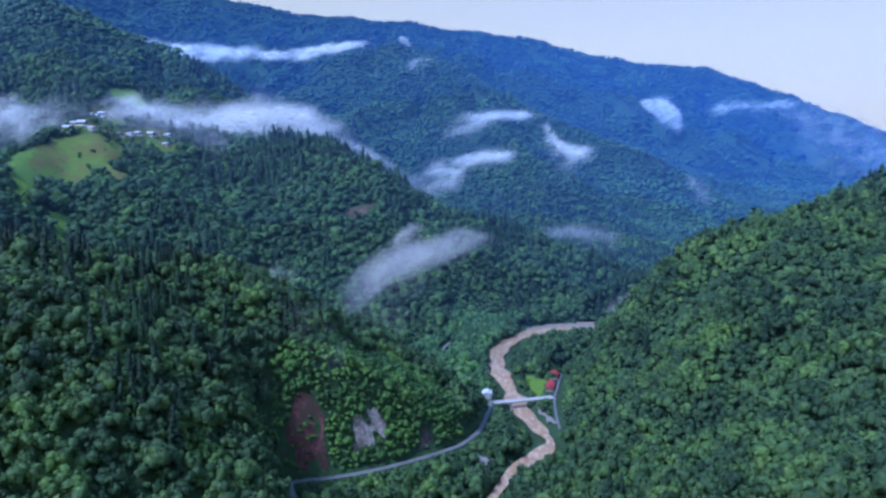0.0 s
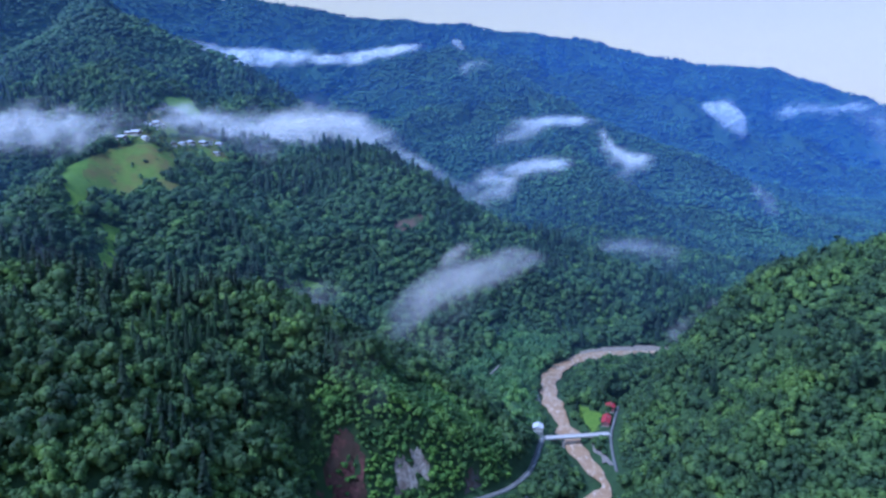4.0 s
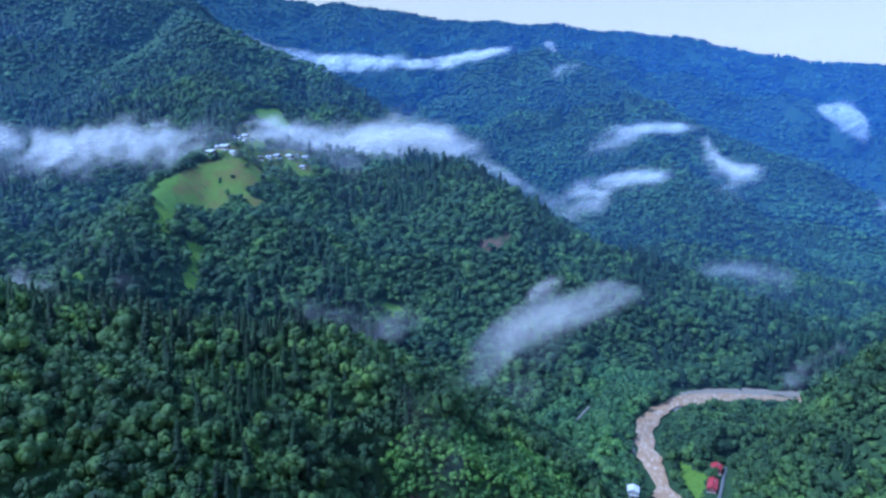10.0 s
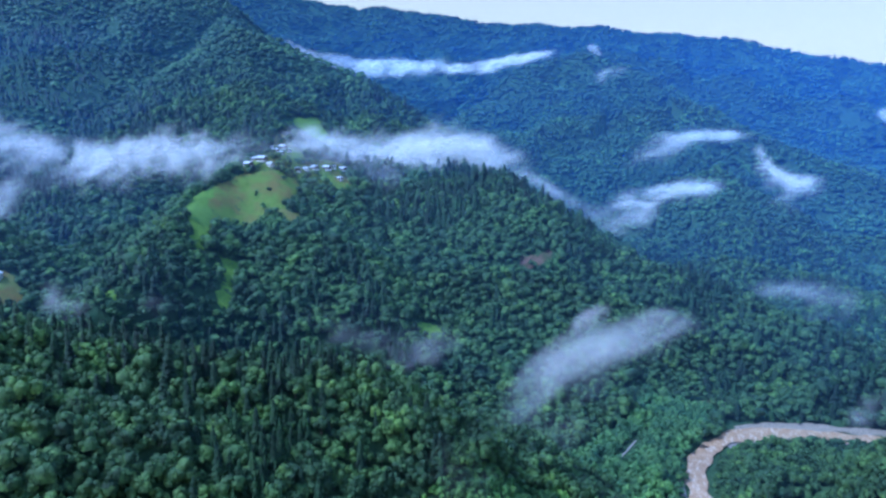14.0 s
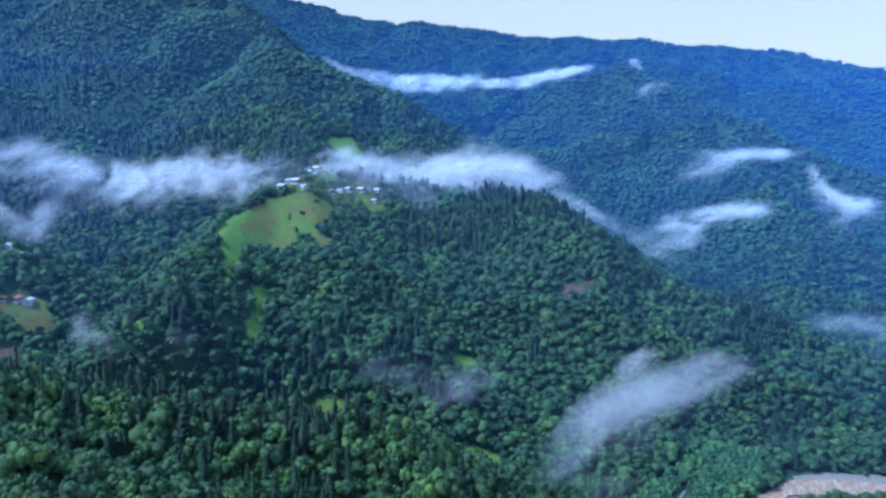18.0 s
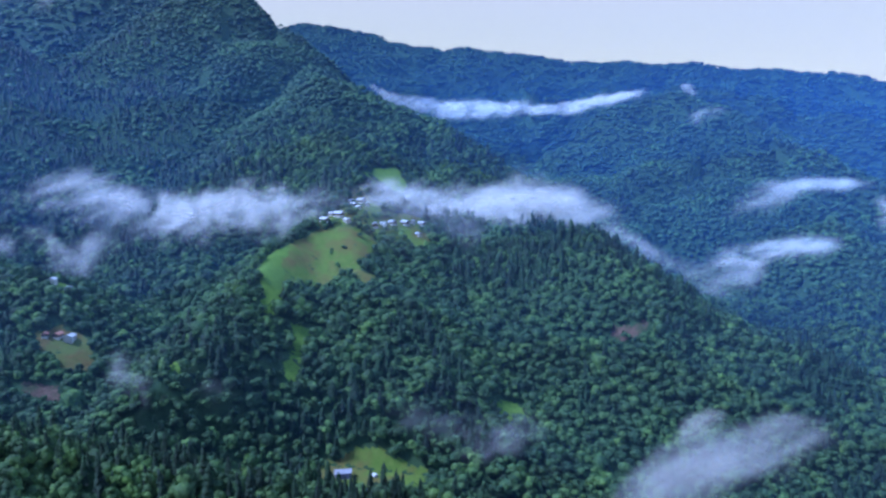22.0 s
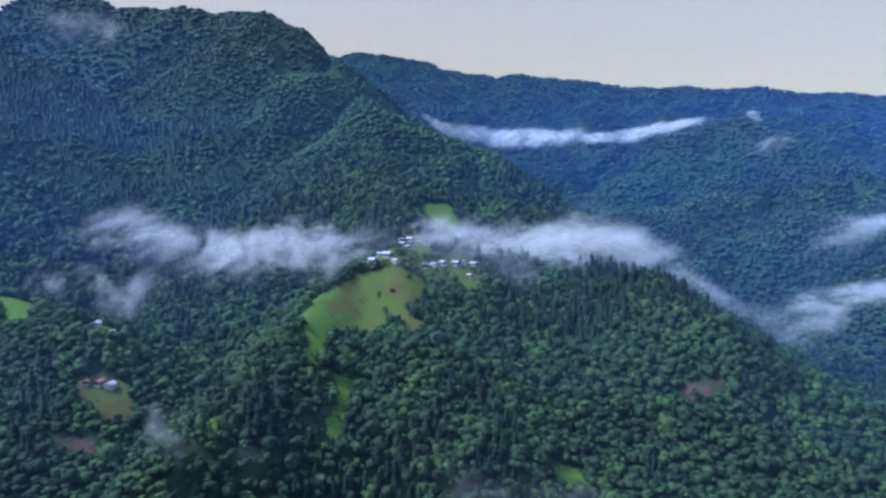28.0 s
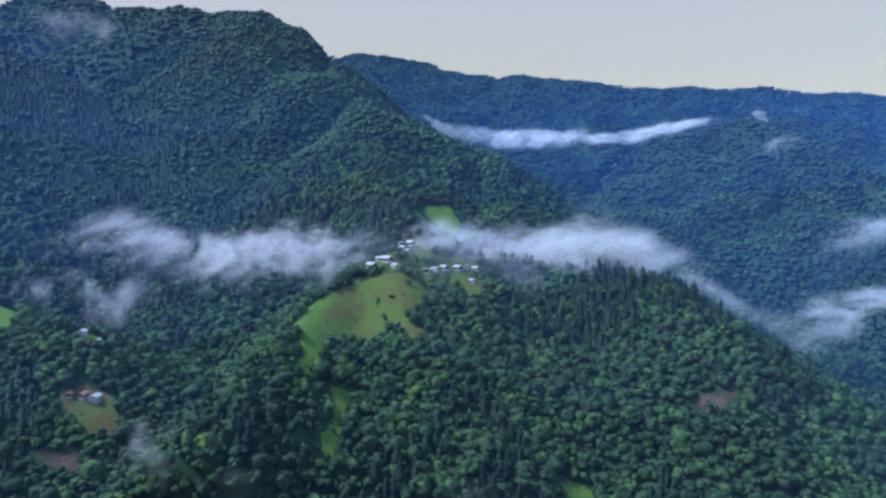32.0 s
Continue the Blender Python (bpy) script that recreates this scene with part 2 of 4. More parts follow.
def right_of(x, y, points):
    """Whether a place lies to the right of a line, as one goes along it."""
    best, right = np.full(np.shape(x), 1e9), np.zeros(np.shape(x), bool)
    for (ax, ay, _), (bx, by, _) in zip(points, points[1:]):
        dx, dy = bx - ax, by - ay
        t = np.clip(((x - ax) * dx + (y - ay) * dy) / (dx * dx + dy * dy), 0, 1)
        d = np.hypot(x - ax - t * dx, y - ay - t * dy)
        right = np.where(d < best, dx * (y - ay) - dy * (x - ax) < 0, right)
        best = np.minimum(best, d)
    return right


def flanks(x, y, points, slope, top):
    """The slopes that fall away on both sides of a crest: their height, the drop from the crest, and the place along it."""
    best, drop, place, run = np.full(np.shape(x), -1e4), np.zeros(np.shape(x)), np.zeros(np.shape(x)), 0.0
    for (ax, ay, az), (bx, by, bz) in zip(points, points[1:]):
        dx, dy = bx - ax, by - ay
        span = math.hypot(dx, dy)
        t = np.clip(((x - ax) * dx + (y - ay) * dy) / (span * span), 0, 1)
        d = np.hypot(x - ax - t * dx, y - ay - t * dy)
        fall = slope * (np.sqrt(d * d + top * top) - top)
        h = az + t * (bz - az) - fall
        side = np.sign(dx * (y - ay) - dy * (x - ax))
        more = h > best
        best, drop, place = np.where(more, h, best), np.where(more, fall, drop), np.where(more, (run + t * span) + 1700 * side + 0.35 * d, place)
        run += span
    return best, drop, place


def gully(drop, place, seed):
    """How deep the side ravines bite that run straight down a flank."""
    n = value_noise(place / 150, drop / 330, seed) + 0.5 * value_noise(place / 62, drop / 190, seed + 5)
    return np.clip((drop - 12) / 60, 0, 1) * np.clip(1 - np.abs(n) / 0.75, 0, 1) ** 1.5


RIDGES = []


def ridge(slope, round_top, *points):
    RIDGES.append((slope, round_top, points))


# near hill over the road
ridge(0.80, 14, (-1100, 60, 480), (-520, 300, 262), (-340, 410, 190), (-260, 450, 168), (-215, 474, 158), (-180, 488, 146), (-140, 489, 124), (-110, 476, 106), (-84, 468, 92), (-64, 476, 62))
ridge(0.85, 12, (-520, 240, 285), (-400, 310, 225), (-258, 376, 164), (-222, 396, 144), (-180, 416, 122), (-155, 424, 108), (-135, 436, 92))
# its back spur, light green over the side valley's mouth
ridge(0.85, 12, (-245, 500, 148), (-190, 535, 112), (-136, 578, 80), (-72, 582, 66), (-44, 552, 62), (-27, 532, 46), (-16, 524, 26))
ridge(0.90, 10, (-72, 582, 66), (-58, 540, 70), (-46, 506, 64), (-44, 496, 50))
# steep slope on the far bank, rising out of the bend
ridge(0.70, 10, (320, 540, 184), (240, 515, 132), (201, 523, 112), (165, 545, 66), (140, 570, 36))
ridge(0.66, 10, (1500, 380, 760), (900, 450, 500), (600, 500, 345), (360, 540, 206), (264, 600, 158), (224, 680, 74), (208, 722, 18), (198, 742, 2))
ridge(0.60, 20, (900, 450, 500), (700, 100, 400), (600, -400, 380))
# village hill, its long spur and its foot
ridge(0.74, 16, (-862, 1461, 520), (-735, 1310, 420), (-625, 1185, 340), (-580, 1120, 285), (-555, 1060, 262))
ridge(0.85, 14, (-565, 1060, 262), (-582, 960, 236), (-576, 900, 222), (-545, 830, 202), (-540, 770, 186), (-536, 735, 174), (-522, 690, 152), (-508, 650, 140), (-490, 600, 80))
ridge(0.57, 16, (-555, 1060, 262), (-470, 950, 200), (-392, 885, 148), (-400, 810, 112), (-412, 757, 94), (-390, 690, 50))
ridge(0.60, 14, (-555, 1090, 270), (-450, 1180, 250), (-345, 1190, 240), (-214, 1177, 230))
ridge(0.88, 14, (-214, 1177, 226), (-92, 1085, 180), (0, 1062, 128), (60, 1060, 112), (143, 1040, 88), (240, 1010, 62), (318, 975, 12))
# mountain behind the village
ridge(0.80, 25, (-2600, 1900, 1150), (-2060, 1760, 955), (-1426, 1750, 862), (-1303, 1750, 808), (-1169, 1740, 712), (-1060, 1700, 606), (-862, 1500, 518))
ridge(0.66, 16, (-862, 1461, 520), (-781, 1480, 505), (-686, 1485, 466), (-597, 1480, 428), (-501, 1450, 360), (-407, 1400, 300), (-300, 1380, 200))
ridge(0.78, 16, (-1426, 1750, 862), (-1415, 1600, 690), (-1450, 1450, 590), (-1300, 1350, 480))
ridge(1.0, 14, (-1235, 1745, 760), (-1190, 1600, 655), (-1120, 1450, 545), (-1060, 1330, 430))
ridge(1.0, 14, (-985, 1620, 565), (-930, 1470, 505), (-860, 1340, 405), (-800, 1240, 325))
ridge(1.0, 14, (-1330, 1760, 815), (-1300, 1640, 720), (-1270, 1520, 610), (-1210, 1420, 500))
# spur at the head of the side valley
ridge(0.72, 14, (-2500, 900, 980), (-1782, 1150, 752), (-1563, 1220, 628), (-1427, 1260, 535), (-1293, 1300, 495), (-1200, 1300, 440), (-1116, 1290, 380), (-1004, 1220, 290), (-900, 1120, 225))
# slope with the scattered farms
ridge(0.60, 16, (-1900, 560, 560), (-1200, 640, 300), (-980, 700, 240), (-790, 733, 200), (-705, 697, 136), (-645, 640, 80))
# wooded peak in the middle distance and its spurs
ridge(0.60, 16, (-150, 3300, 640), (-190, 2900, 560), (-217, 2638, 580), (-120, 2480, 545), (29, 2311, 468), (172, 2150, 366), (285, 2050, 296), (534, 1880, 212), (637, 1800, 145), (718, 1650, 50))
ridge(0.55, 20, (-217, 2638, 580), (-365, 2500, 528), (-521, 2400, 410), (-638, 2300, 286))
ridge(0.50, 25, (172, 2150, 366), (150, 1850, 250), (230, 1600, 150), (300, 1420, 60))
# long back ridge with its spurs
ridge(0.55, 30, (-4200, 3300, 1500), (-2339, 3400, 1108), (-2036, 3400, 1095), (-1755, 3400, 1030), (-1523, 3400, 946), (-1215, 3400, 912), (-1000, 3400, 860), (-666, 3400, 820), (-445, 3400, 822), (-137, 3400, 772), (329, 3430, 718), (914, 3480, 612), (1352, 3500, 564), (1769, 3480, 442), (2300, 3400, 250), (3200, 3300, 200))
ridge(0.60, 20, (520, 3300, 620), (711, 3100, 486), (839, 2900, 376), (945, 2700, 266), (990, 2500, 140), (1097, 2300, 30))
ridge(0.60, 20, (-1523, 3400, 946), (-1350, 3000, 720), (-1150, 2600, 480))
ridge(0.60, 20, (-666, 3400, 820), (-600, 3050, 600), (-640, 2700, 380))
ridge(0.60, 20, (1352, 3500, 564), (1500, 3000, 330), (1600, 2600, 120))

RIVER = [(-260, -900, -8), (-90, -200, -6), (-20, 200, -4), (20, 390, -4), (40, 444, -3), (58, 477, -3), (89, 515, -3), (86, 541, -3), (73, 590, -3), (68, 640, -3), (61, 700, -3), (64, 745, -3), (80, 787, -3), (106, 820, -3), (140, 837, -3), (186, 844, -3), (236, 850, -3), (284, 856, -2), (400, 900, 0), (520, 1040, 4), (640, 1300, 12), (880, 1700, 25), (1250, 2200, 45)]
BROOK = [(60, 690, 0), (-40, 705, 14), (-130, 722, 24), (-260, 735, 34), (-390, 690, 46), (-440, 600, 56), (-490, 550, 66), (-575, 560, 82), (-615, 650, 98), (-628, 760, 125), (-665, 860, 165), (-760, 960, 225)]
ROAD = [(-78, 120, 24), (-66, 260, 22), (-80, 350, 20), (-98, 398, 19), (-103, 419, 18), (-73, 430, 16), (-35, 450, 14), (7, 484, 10), (22, 505, 8), (31, 525, 6), (38, 552, 5), (46, 588, 5)]

YARD = [(40, 592, 4.8), (42, 606, 4.8)]
EAST = [(102, 540, 0), (104, 575, 2), (107, 598, 4.6), (113, 620, 4.6), (120, 645, 4.6), (125, 662, 4.6)]
SPAN = [(46, 586.5, 4.7), (106, 600, 4.7)]
PATH = [(36, 588, 4.6), (27, 590, 4), (21, 598, 4), (17, 612, 5), (12, 634, 7)]
RILL = [(-7, 728, 3), (0, 748, 3), (8, 772, 3)]


def land(x, y):
    x, y = np.asarray(x, float), np.asarray(y, float)
    wob = 9 * fbm(x, y, 120, 2, 5)
    wob2 = 9 * fbm(x, y, 120, 2, 9)
    k = 9.0
    total, bite = np.zeros(x.shape), np.zeros(x.shape)
    for n, (slope, top, points) in enumerate(RIDGES):
        f, drop, place = flanks(x + wob, y + wob2, points, slope, top)
        share = np.exp(np.clip(f / k, -60, 180))
        total += share
        bite += share * gully(drop, place, 100 + n)
    dr, zr = along(x, y, RIVER)
    db, zb = along(x, y, BROOK)
    floor = np.minimum(zr + 4 + 0.03 * dr, zb + 3 + 0.10 * db)
    h = k * np.log(total + np.exp(np.clip(floor / k, -60, 180)))
    # gullies and hummocks grow with the height over the valley floor
    up = np.clip((h - floor) / 80, 0, 1)
    h = h - up * (5 + 50 * np.clip((y - 1150) / 450, 0, 1)) * bite / (total + 1e-9)
    rough = np.clip((y - 1300) / 900, 0, 1)
    h = h + up * ((5 + 12 * rough) * fbm(x, y, 170 + 0 * x, 3, 21) + 2.0 * fbm(x, y, 45, 2, 33))
    h = np.minimum(h, zb + 2 + np.maximum(0, db - 22) * 0.85 + np.maximum(0, db - 50) * 0.75)
    h = np.minimum(h, zr + np.maximum(0, dr - 13) * 0.28 + np.maximum(0, dr - 40) * 0.9)
    # the bank falls from the road to the river
    dd, zd = along(x, y, ROAD)
    bank = np.maximum(zd - 0.3 - np.maximum(0, dd - 5) * 0.32, zr + 1.5)
    h = np.where(right_of(x, y, ROAD) & ~right_of(x, y, RIVER) & (dr < 170) & (y < 592), np.minimum(h, bank), h)
    # shelves for the road, the lane and the house yard, with steep cuts above them
    for line, half, cut, fill in ((ROAD, 5, 2.3, 0.7), (EAST, 10, 1.35, 0.5), (YARD, 9, 0.9, 0.6)):
        dd, zd = along(x, y, line)
        h = np.minimum(h, zd - 0.3 + np.maximum(0, dd - half) * cut)
        h = np.maximum(h, zd - 0.3 - np.maximum(0, dd - half) * fill)
    # flat ground inside the bend
    h = np.minimum(h, 1.0 + np.maximum(0, np.hypot((x - 140) * 0.8, (y - 775) * 0.95) - 72) * 1.6)
    h = np.where(dr < 13, np.minimum(h, zr - 1.6), h)
    return h

# ---- helpers for meshes ----
def mesh_from(name, verts, faces, mat):
    """A mesh out of arrays: verts n x 3, triangles m x 3 or quads m x 4."""
    me = bpy.data.meshes.new(name)
    n, k = faces.shape
    me.vertices.add(len(verts))
    me.vertices.foreach_set("co", np.ascontiguousarray(verts, dtype=np.float32).ravel())
    me.loops.add(n * k)
    me.loops.foreach_set("vertex_index", np.ascontiguousarray(faces, dtype=np.int32).ravel())
    me.polygons.add(n)
    me.polygons.foreach_set("loop_start", np.arange(0, n * k, k, dtype=np.int32))
    me.polygons.foreach_set("loop_total", np.full(n, k, dtype=np.int32))
    me.update(calc_edges=True)
    me.materials.append(mat)
    return me


def smooth(me):
    me.polygons.foreach_set("use_smooth", np.ones(len(me.polygons), dtype=bool))
    return me


rng = np.random.default_rng(7)

# ---- the ground, one sheet to the horizon ----
def steps(lo, hi, fine, grow, far_lo, far_hi):
    mid = list(np.arange(lo, hi + 0.1, fine))
    s, v = fine, mid[-1]
    while v < far_hi:
        s = min(s * grow, 26)
        v += s
        mid.append(v)
    s, v = fine, mid[0]
    while v > far_lo:
        s = min(s * grow, 26)
        v -= s
        mid.insert(0, v)
    return np.array(mid)


gx = steps(-560, 330, 6.0, 1.06, -3600, 3300)
gy = steps(380, 1000, 6.0, 1.05, -900, 4700)
GX, GY = np.meshgrid(gx, gy)
GZ = land(GX, GY)
idx = np.arange(GX.size).reshape(GX.shape)
quads = np.stack([idx[:-1, :-1], idx[:-1, 1:], idx[1:, 1:], idx[1:, :-1]], -1).reshape(-1, 4)
ground = new("ground", smooth(mesh_from("ground", np.stack([GX, GY, GZ], -1).reshape(-1, 3), quads, M_FLOOR)))
tagged(ground, "dark mossy forest floor of steep valley sides", "ground", kind="structure")


def level(x, y):
    return float(land(np.array([x]), np.array([y]))[0])


# ---- clearings: nothing tall grows inside these outlines ----
MEADOW = [(-562, 834), (-578, 885), (-577, 947), (-566, 988), (-530, 1012), (-500, 1040), (-484, 1026), (-476, 1000), (-480, 962), (-446, 942), (-449, 919), (-470, 924), (-490, 930), (-506, 908), (-525, 896), (-523, 860), (-503, 823), (-502, 792), (-514, 786), (-528, 818)]
MEADOW_EDGE = [(-562, 834), (-578, 885), (-577, 930), (-564, 925), (-552, 890), (-532, 866), (-520, 850), (-503, 823), (-502, 792), (-514, 786), (-528, 818)]
VILLAGE = [(-585, 1010), (-566, 990), (-530, 1014), (-500, 1042), (-470, 1060), (-440, 1050), (-428, 1075), (-440, 1110), (-450, 1145), (-490, 1140), (-520, 1110), (-540, 1140), (-585, 1140), (-580, 1060)]
UPPER = [(-622, 1205), (-618, 1250), (-590, 1306), (-550, 1272), (-552, 1196), (-582, 1176)]
FOOT = [(-540, 664), (-521, 673), (-508, 664), (-519, 648)]
FARM = [(-732, 672), (-728, 702), (-694, 712), (-672, 704), (-655, 686), (-680, 664), (-712, 664)]
FARM_TOP = [(-800, 730), (-792, 752), (-758, 758), (-756, 738), (-778, 716)]
LEFT_FIELD = [(-925, 705), (-905, 745), (-862, 722), (-852, 698), (-868, 680)]
BEND = [(88, 672), (78, 740), (108, 798), (150, 828), (240, 848), (270, 815), (215, 762), (165, 690), (130, 672)]
LEFT_EARTH = [(-694, 624), (-664, 652), (-648, 640), (-676, 618)]
GLADE = [(-212, 700), (-222, 740), (-176, 764), (-132, 748), (-124, 712), (-165, 682)]
FARMYARD = [(-382, 676), (-384, 716), (-362, 738), (-344, 748), (-284, 754), (-272, 728), (-296, 692), (-330, 668), (-356, 666)]
SPOT = [(-260, 854), (-256, 884), (-236, 890), (-222, 880), (-226, 852)]
STRIP = [(-483, 804), (-477, 833), (-468, 832), (-453, 792), (-439, 750), (-451, 744), (-466, 784)]
SCAR = [(-153, 1022), (-114, 1032), (-106, 1020), (-133, 1004), (-154, 1006)]
BANKFIELD = [(84, 608), (83, 668), (93, 674), (106, 644), (100, 606)]
BENDBANK = [(30, 800), (60, 845), (115, 878), (150, 880), (120, 850), (85, 810), (55, 770)]
SLIP = [(-115, 434), (-110, 425), (-86, 430), (-84, 447), (-92, 450), (-98, 446), (-106, 448)]
CLIFF = [(-69, 456), (-60, 462), (-50, 462), (-41, 466), (-40, 460), (-52, 452), (-66, 443)]
CRAG = [(-53, 466), (-46, 469), (-43, 464), (-50, 459)]
BLUFF = [(-22, 483), (-12, 490), (-5, 480), (-18, 471)]
SHRUBS = [(-120, 424), (-122, 452), (-100, 478), (-92, 505), (-50, 540), (0, 540), (18, 515), (8, 488), (-36, 454), (-74, 433), (-102, 424)]
ALDERS = [(-60, 700), (-10, 790), (20, 870), (95, 880), (70, 800), (48, 720), (48, 600), (20, 560), (0, 600)]
EARTH = [(72, 884), (92, 894), (98, 880), (78, 872)]
LOT = [(22, 468), (30, 488), (47, 486), (40, 466)]
OPEN = [MEADOW, VILLAGE, UPPER, FOOT, FARM, FARM_TOP, LEFT_FIELD, LEFT_EARTH, GLADE, FARMYARD, SPOT, STRIP, SCAR, BANKFIELD, SLIP, CLIFF, CRAG, BLUFF, EARTH, LOT]


def inside(x, y, poly):
    hit = np.zeros(np.shape(x), bool)
    px, py = poly[-1]
    for qx, qy in poly:
        cross = (qy > y) != (py > y)
        hit ^= cross & (x < (px - qx) * (y - qy) / ((py - qy) or 1e-9) + qx)
        px, py = qx, qy
    return hit


# ---- trees ----
def dome(seg, rings):
    """A bumpy leafy bough, 1 in radius, open below."""
    pts = [(0, 0, rng.uniform(0.85, 1.1))]
    for r in range(1, rings + 1):
        lat = 0.5 * math.pi - r * 2.1 / rings
        for j in range(seg):
            a = (j + 0.5 * (r % 2) + rng.uniform(-0.22, 0.22)) * 6.283 / seg
            k = rng.uniform(0.68, 1.28)
            pts.append((k * math.cos(lat) * math.cos(a), k * math.cos(lat) * math.sin(a), k * math.sin(lat)))
    tris = [(0, 1 + j, 1 + (j + 1) % seg) for j in range(seg)]
    for r in range(rings - 1):
        u, w = 1 + r * seg, 1 + (r + 1) * seg
        for j in range(seg):
            n = (j + 1) % seg
            tris += [(u + j, w + j, w + n), (u + j, w + n, u + n)]
    return np.array(pts), np.array(tris)


def broad_crown(boughs, tufts, seg=7, rings=3):
    """A crown about 1 wide and 1 high: rounded boughs of leaves, with loose sprays over them."""
    verts, faces, centres, radii = [], [], [], []
    base = 0
    for k in range(boughs):
        if boughs == 1:
            c, r = np.array((0, 0, 0.52)), 0.46
        else:
            a = k * 2.4 + rng.uniform(-0.4, 0.4)
            off = 0.0 if k == 0 else rng.uniform(0.20, 0.30)
            c = np.array((off * math.cos(a), off * math.sin(a), 0.70 if k == 0 else rng.uniform(0.42, 0.66)))
            r = rng.uniform(0.24, 0.32) if boughs < 8 else rng.uniform(0.16, 0.24)
        v, t = dome(seg, rings)
        verts.append(v * r * (1, 1, 0.95) + c), faces.append(t + base)
        base += len(v)
        centres.append(c), radii.append(r)
    if not tufts:
        return np.concatenate(verts), np.concatenate(faces)
    own = rng.integers(0, boughs, tufts)
    n = rng.normal(size=(tufts, 3))
    n[:, 2] += 0.5
    n /= np.linalg.norm(n, axis=1)[:, None]
    at = np.array(centres)[own] + n * np.array(radii)[own][:, None] * rng.uniform(0.92, 1.26, (tufts, 1))
    # sprays lie roughly round the bough, tilted this way and that
    face = n + rng.normal(size=(tufts, 3)) * 0.35
    face /= np.linalg.norm(face, axis=1)[:, None]
    side = np.cross(face, rng.normal(size=(tufts, 3)))
    side /= np.linalg.norm(side, axis=1)[:, None]
    mats = np.stack([side, np.cross(face, side), face], -1)
    tri = np.array([(-0.5, -0.3, 0), (0.55, -0.25, 0), (0, 0.55, 0.15)])
    for k in range(tufts):
        s = rng.uniform(0.6, 1.25) * 0.88 / max(tufts, 6) ** 0.40
        verts.append((tri * s) @ mats[k].T + at[k])
        faces.append(np.array([(0, 1, 2)]) + base)
        base += 3
    return np.concatenate(verts), np.concatenate(faces)


def fir_crown(tiers, arms):
    """A spire 1 high: whorls of drooping boughs, ragged at the tips."""
    verts, faces, base = [], [], 0
    for k in range(tiers):
        t = k / tiers
        z0, z1 = 0.14 + 0.80 * t, 0.14 + 0.80 * (t + 1.75 / tiers)
        r = 0.20 * (1 - t) ** 0.8 + 0.03
        a0 = rng.uniform(0, 6.28)
        ring = []
        for j in range(arms):
            a = a0 + j * 6.283 / arms + rng.uniform(-0.2, 0.2)
            rr = r * (rng.uniform(0.85, 1.2) if j % 2 else rng.uniform(0.45, 0.75))
            ring.append((rr * math.cos(a), rr * math.sin(a), z0 - (0.02 if j % 2 else -0.02)))
        verts.append(np.array([(0, 0, min(z1, 1.0))] + ring))
        faces.append(np.array([(0, 1 + j, 1 + (j + 1) % arms) for j in range(arms)]) + base)
        base += arms + 1
    return np.concatenate(verts), np.concatenate(faces)


def plant(name, shapes, spots, mat, label, category):
    """One mesh of many trees. spots: x, y, z, width, height."""
    if not len(spots):
        return None
    V, Fc, base = [], [], 0
    pick = rng.integers(0, len(shapes), len(spots))
    spin = rng.uniform(0, 6.283, len(spots))
    for s, (v, f) in enumerate(shapes):
        own = spots[pick == s]
        a = spin[pick == s]
        n = len(own)
        if not n:
            continue
        c, sn = np.cos(a)[:, None], np.sin(a)[:, None]
        lean = rng.normal(0, 0.05, (n, 2))
        x = (v[None, :, 0] * c - v[None, :, 1] * sn) * own[:, 3:4] + own[:, 0:1] + lean[:, :1] * v[None, :, 2] * own[:, 4:5]
        y = (v[None, :, 0] * sn + v[None, :, 1] * c) * own[:, 3:4] + own[:, 1:2] + lean[:, 1:] * v[None, :, 2] * own[:, 4:5]
        z = v[None, :, 2] * own[:, 4:5] + own[:, 2:3]
        V.append(np.stack([x, y, z], -1).reshape(-1, 3))
        Fc.append((f[None] + (np.arange(n) * len(v))[:, None, None] + base).reshape(-1, 3))
        base += n * len(v)
    ob = new(name, smooth(mesh_from(name, np.concatenate(V), np.concatenate(Fc), mat)))
    return tagged(ob, label, category, kind="stuff")


def scatter(x0, x1, y0, y1, gap):
    xs, ys = np.meshgrid(np.arange(x0, x1, gap), np.arange(y0, y1, gap))
    xs = (xs + rng.uniform(-0.48, 0.48, xs.shape) * gap).ravel()
    ys = (ys + rng.uniform(-0.48, 0.48, ys.shape) * gap).ravel()
    return xs, ys


def wooded(x, y):
    ok = np.ones(x.shape, bool)
    wx, wy = x + 4 * fbm(x, y, 14, 2, 51), y + 4 * fbm(x, y, 14, 2, 52)
    for poly in OPEN:
        ok &= ~inside(wx, wy, poly)
    ok &= along(x, y, RIVER)[0] > np.where(y < 468, 8, 12.5)
    ok &= (along(x, y, RIVER)[0] > 22) | (x < 100) | (y < 780)
    ok &= along(x, y, ROAD)[0] > 5.5
    for line, gap in ((EAST, 7), (SPAN, 8), (PATH, 4.5), (RILL, 5)):
        ok &= along(x, y, line)[0] > gap
    for hx, hy in ((41, 596), (115, 652), (107, 624), (107, 616), (-354, 704)):
        ok &= np.hypot(x - hx, y - hy) > 13
    return ok


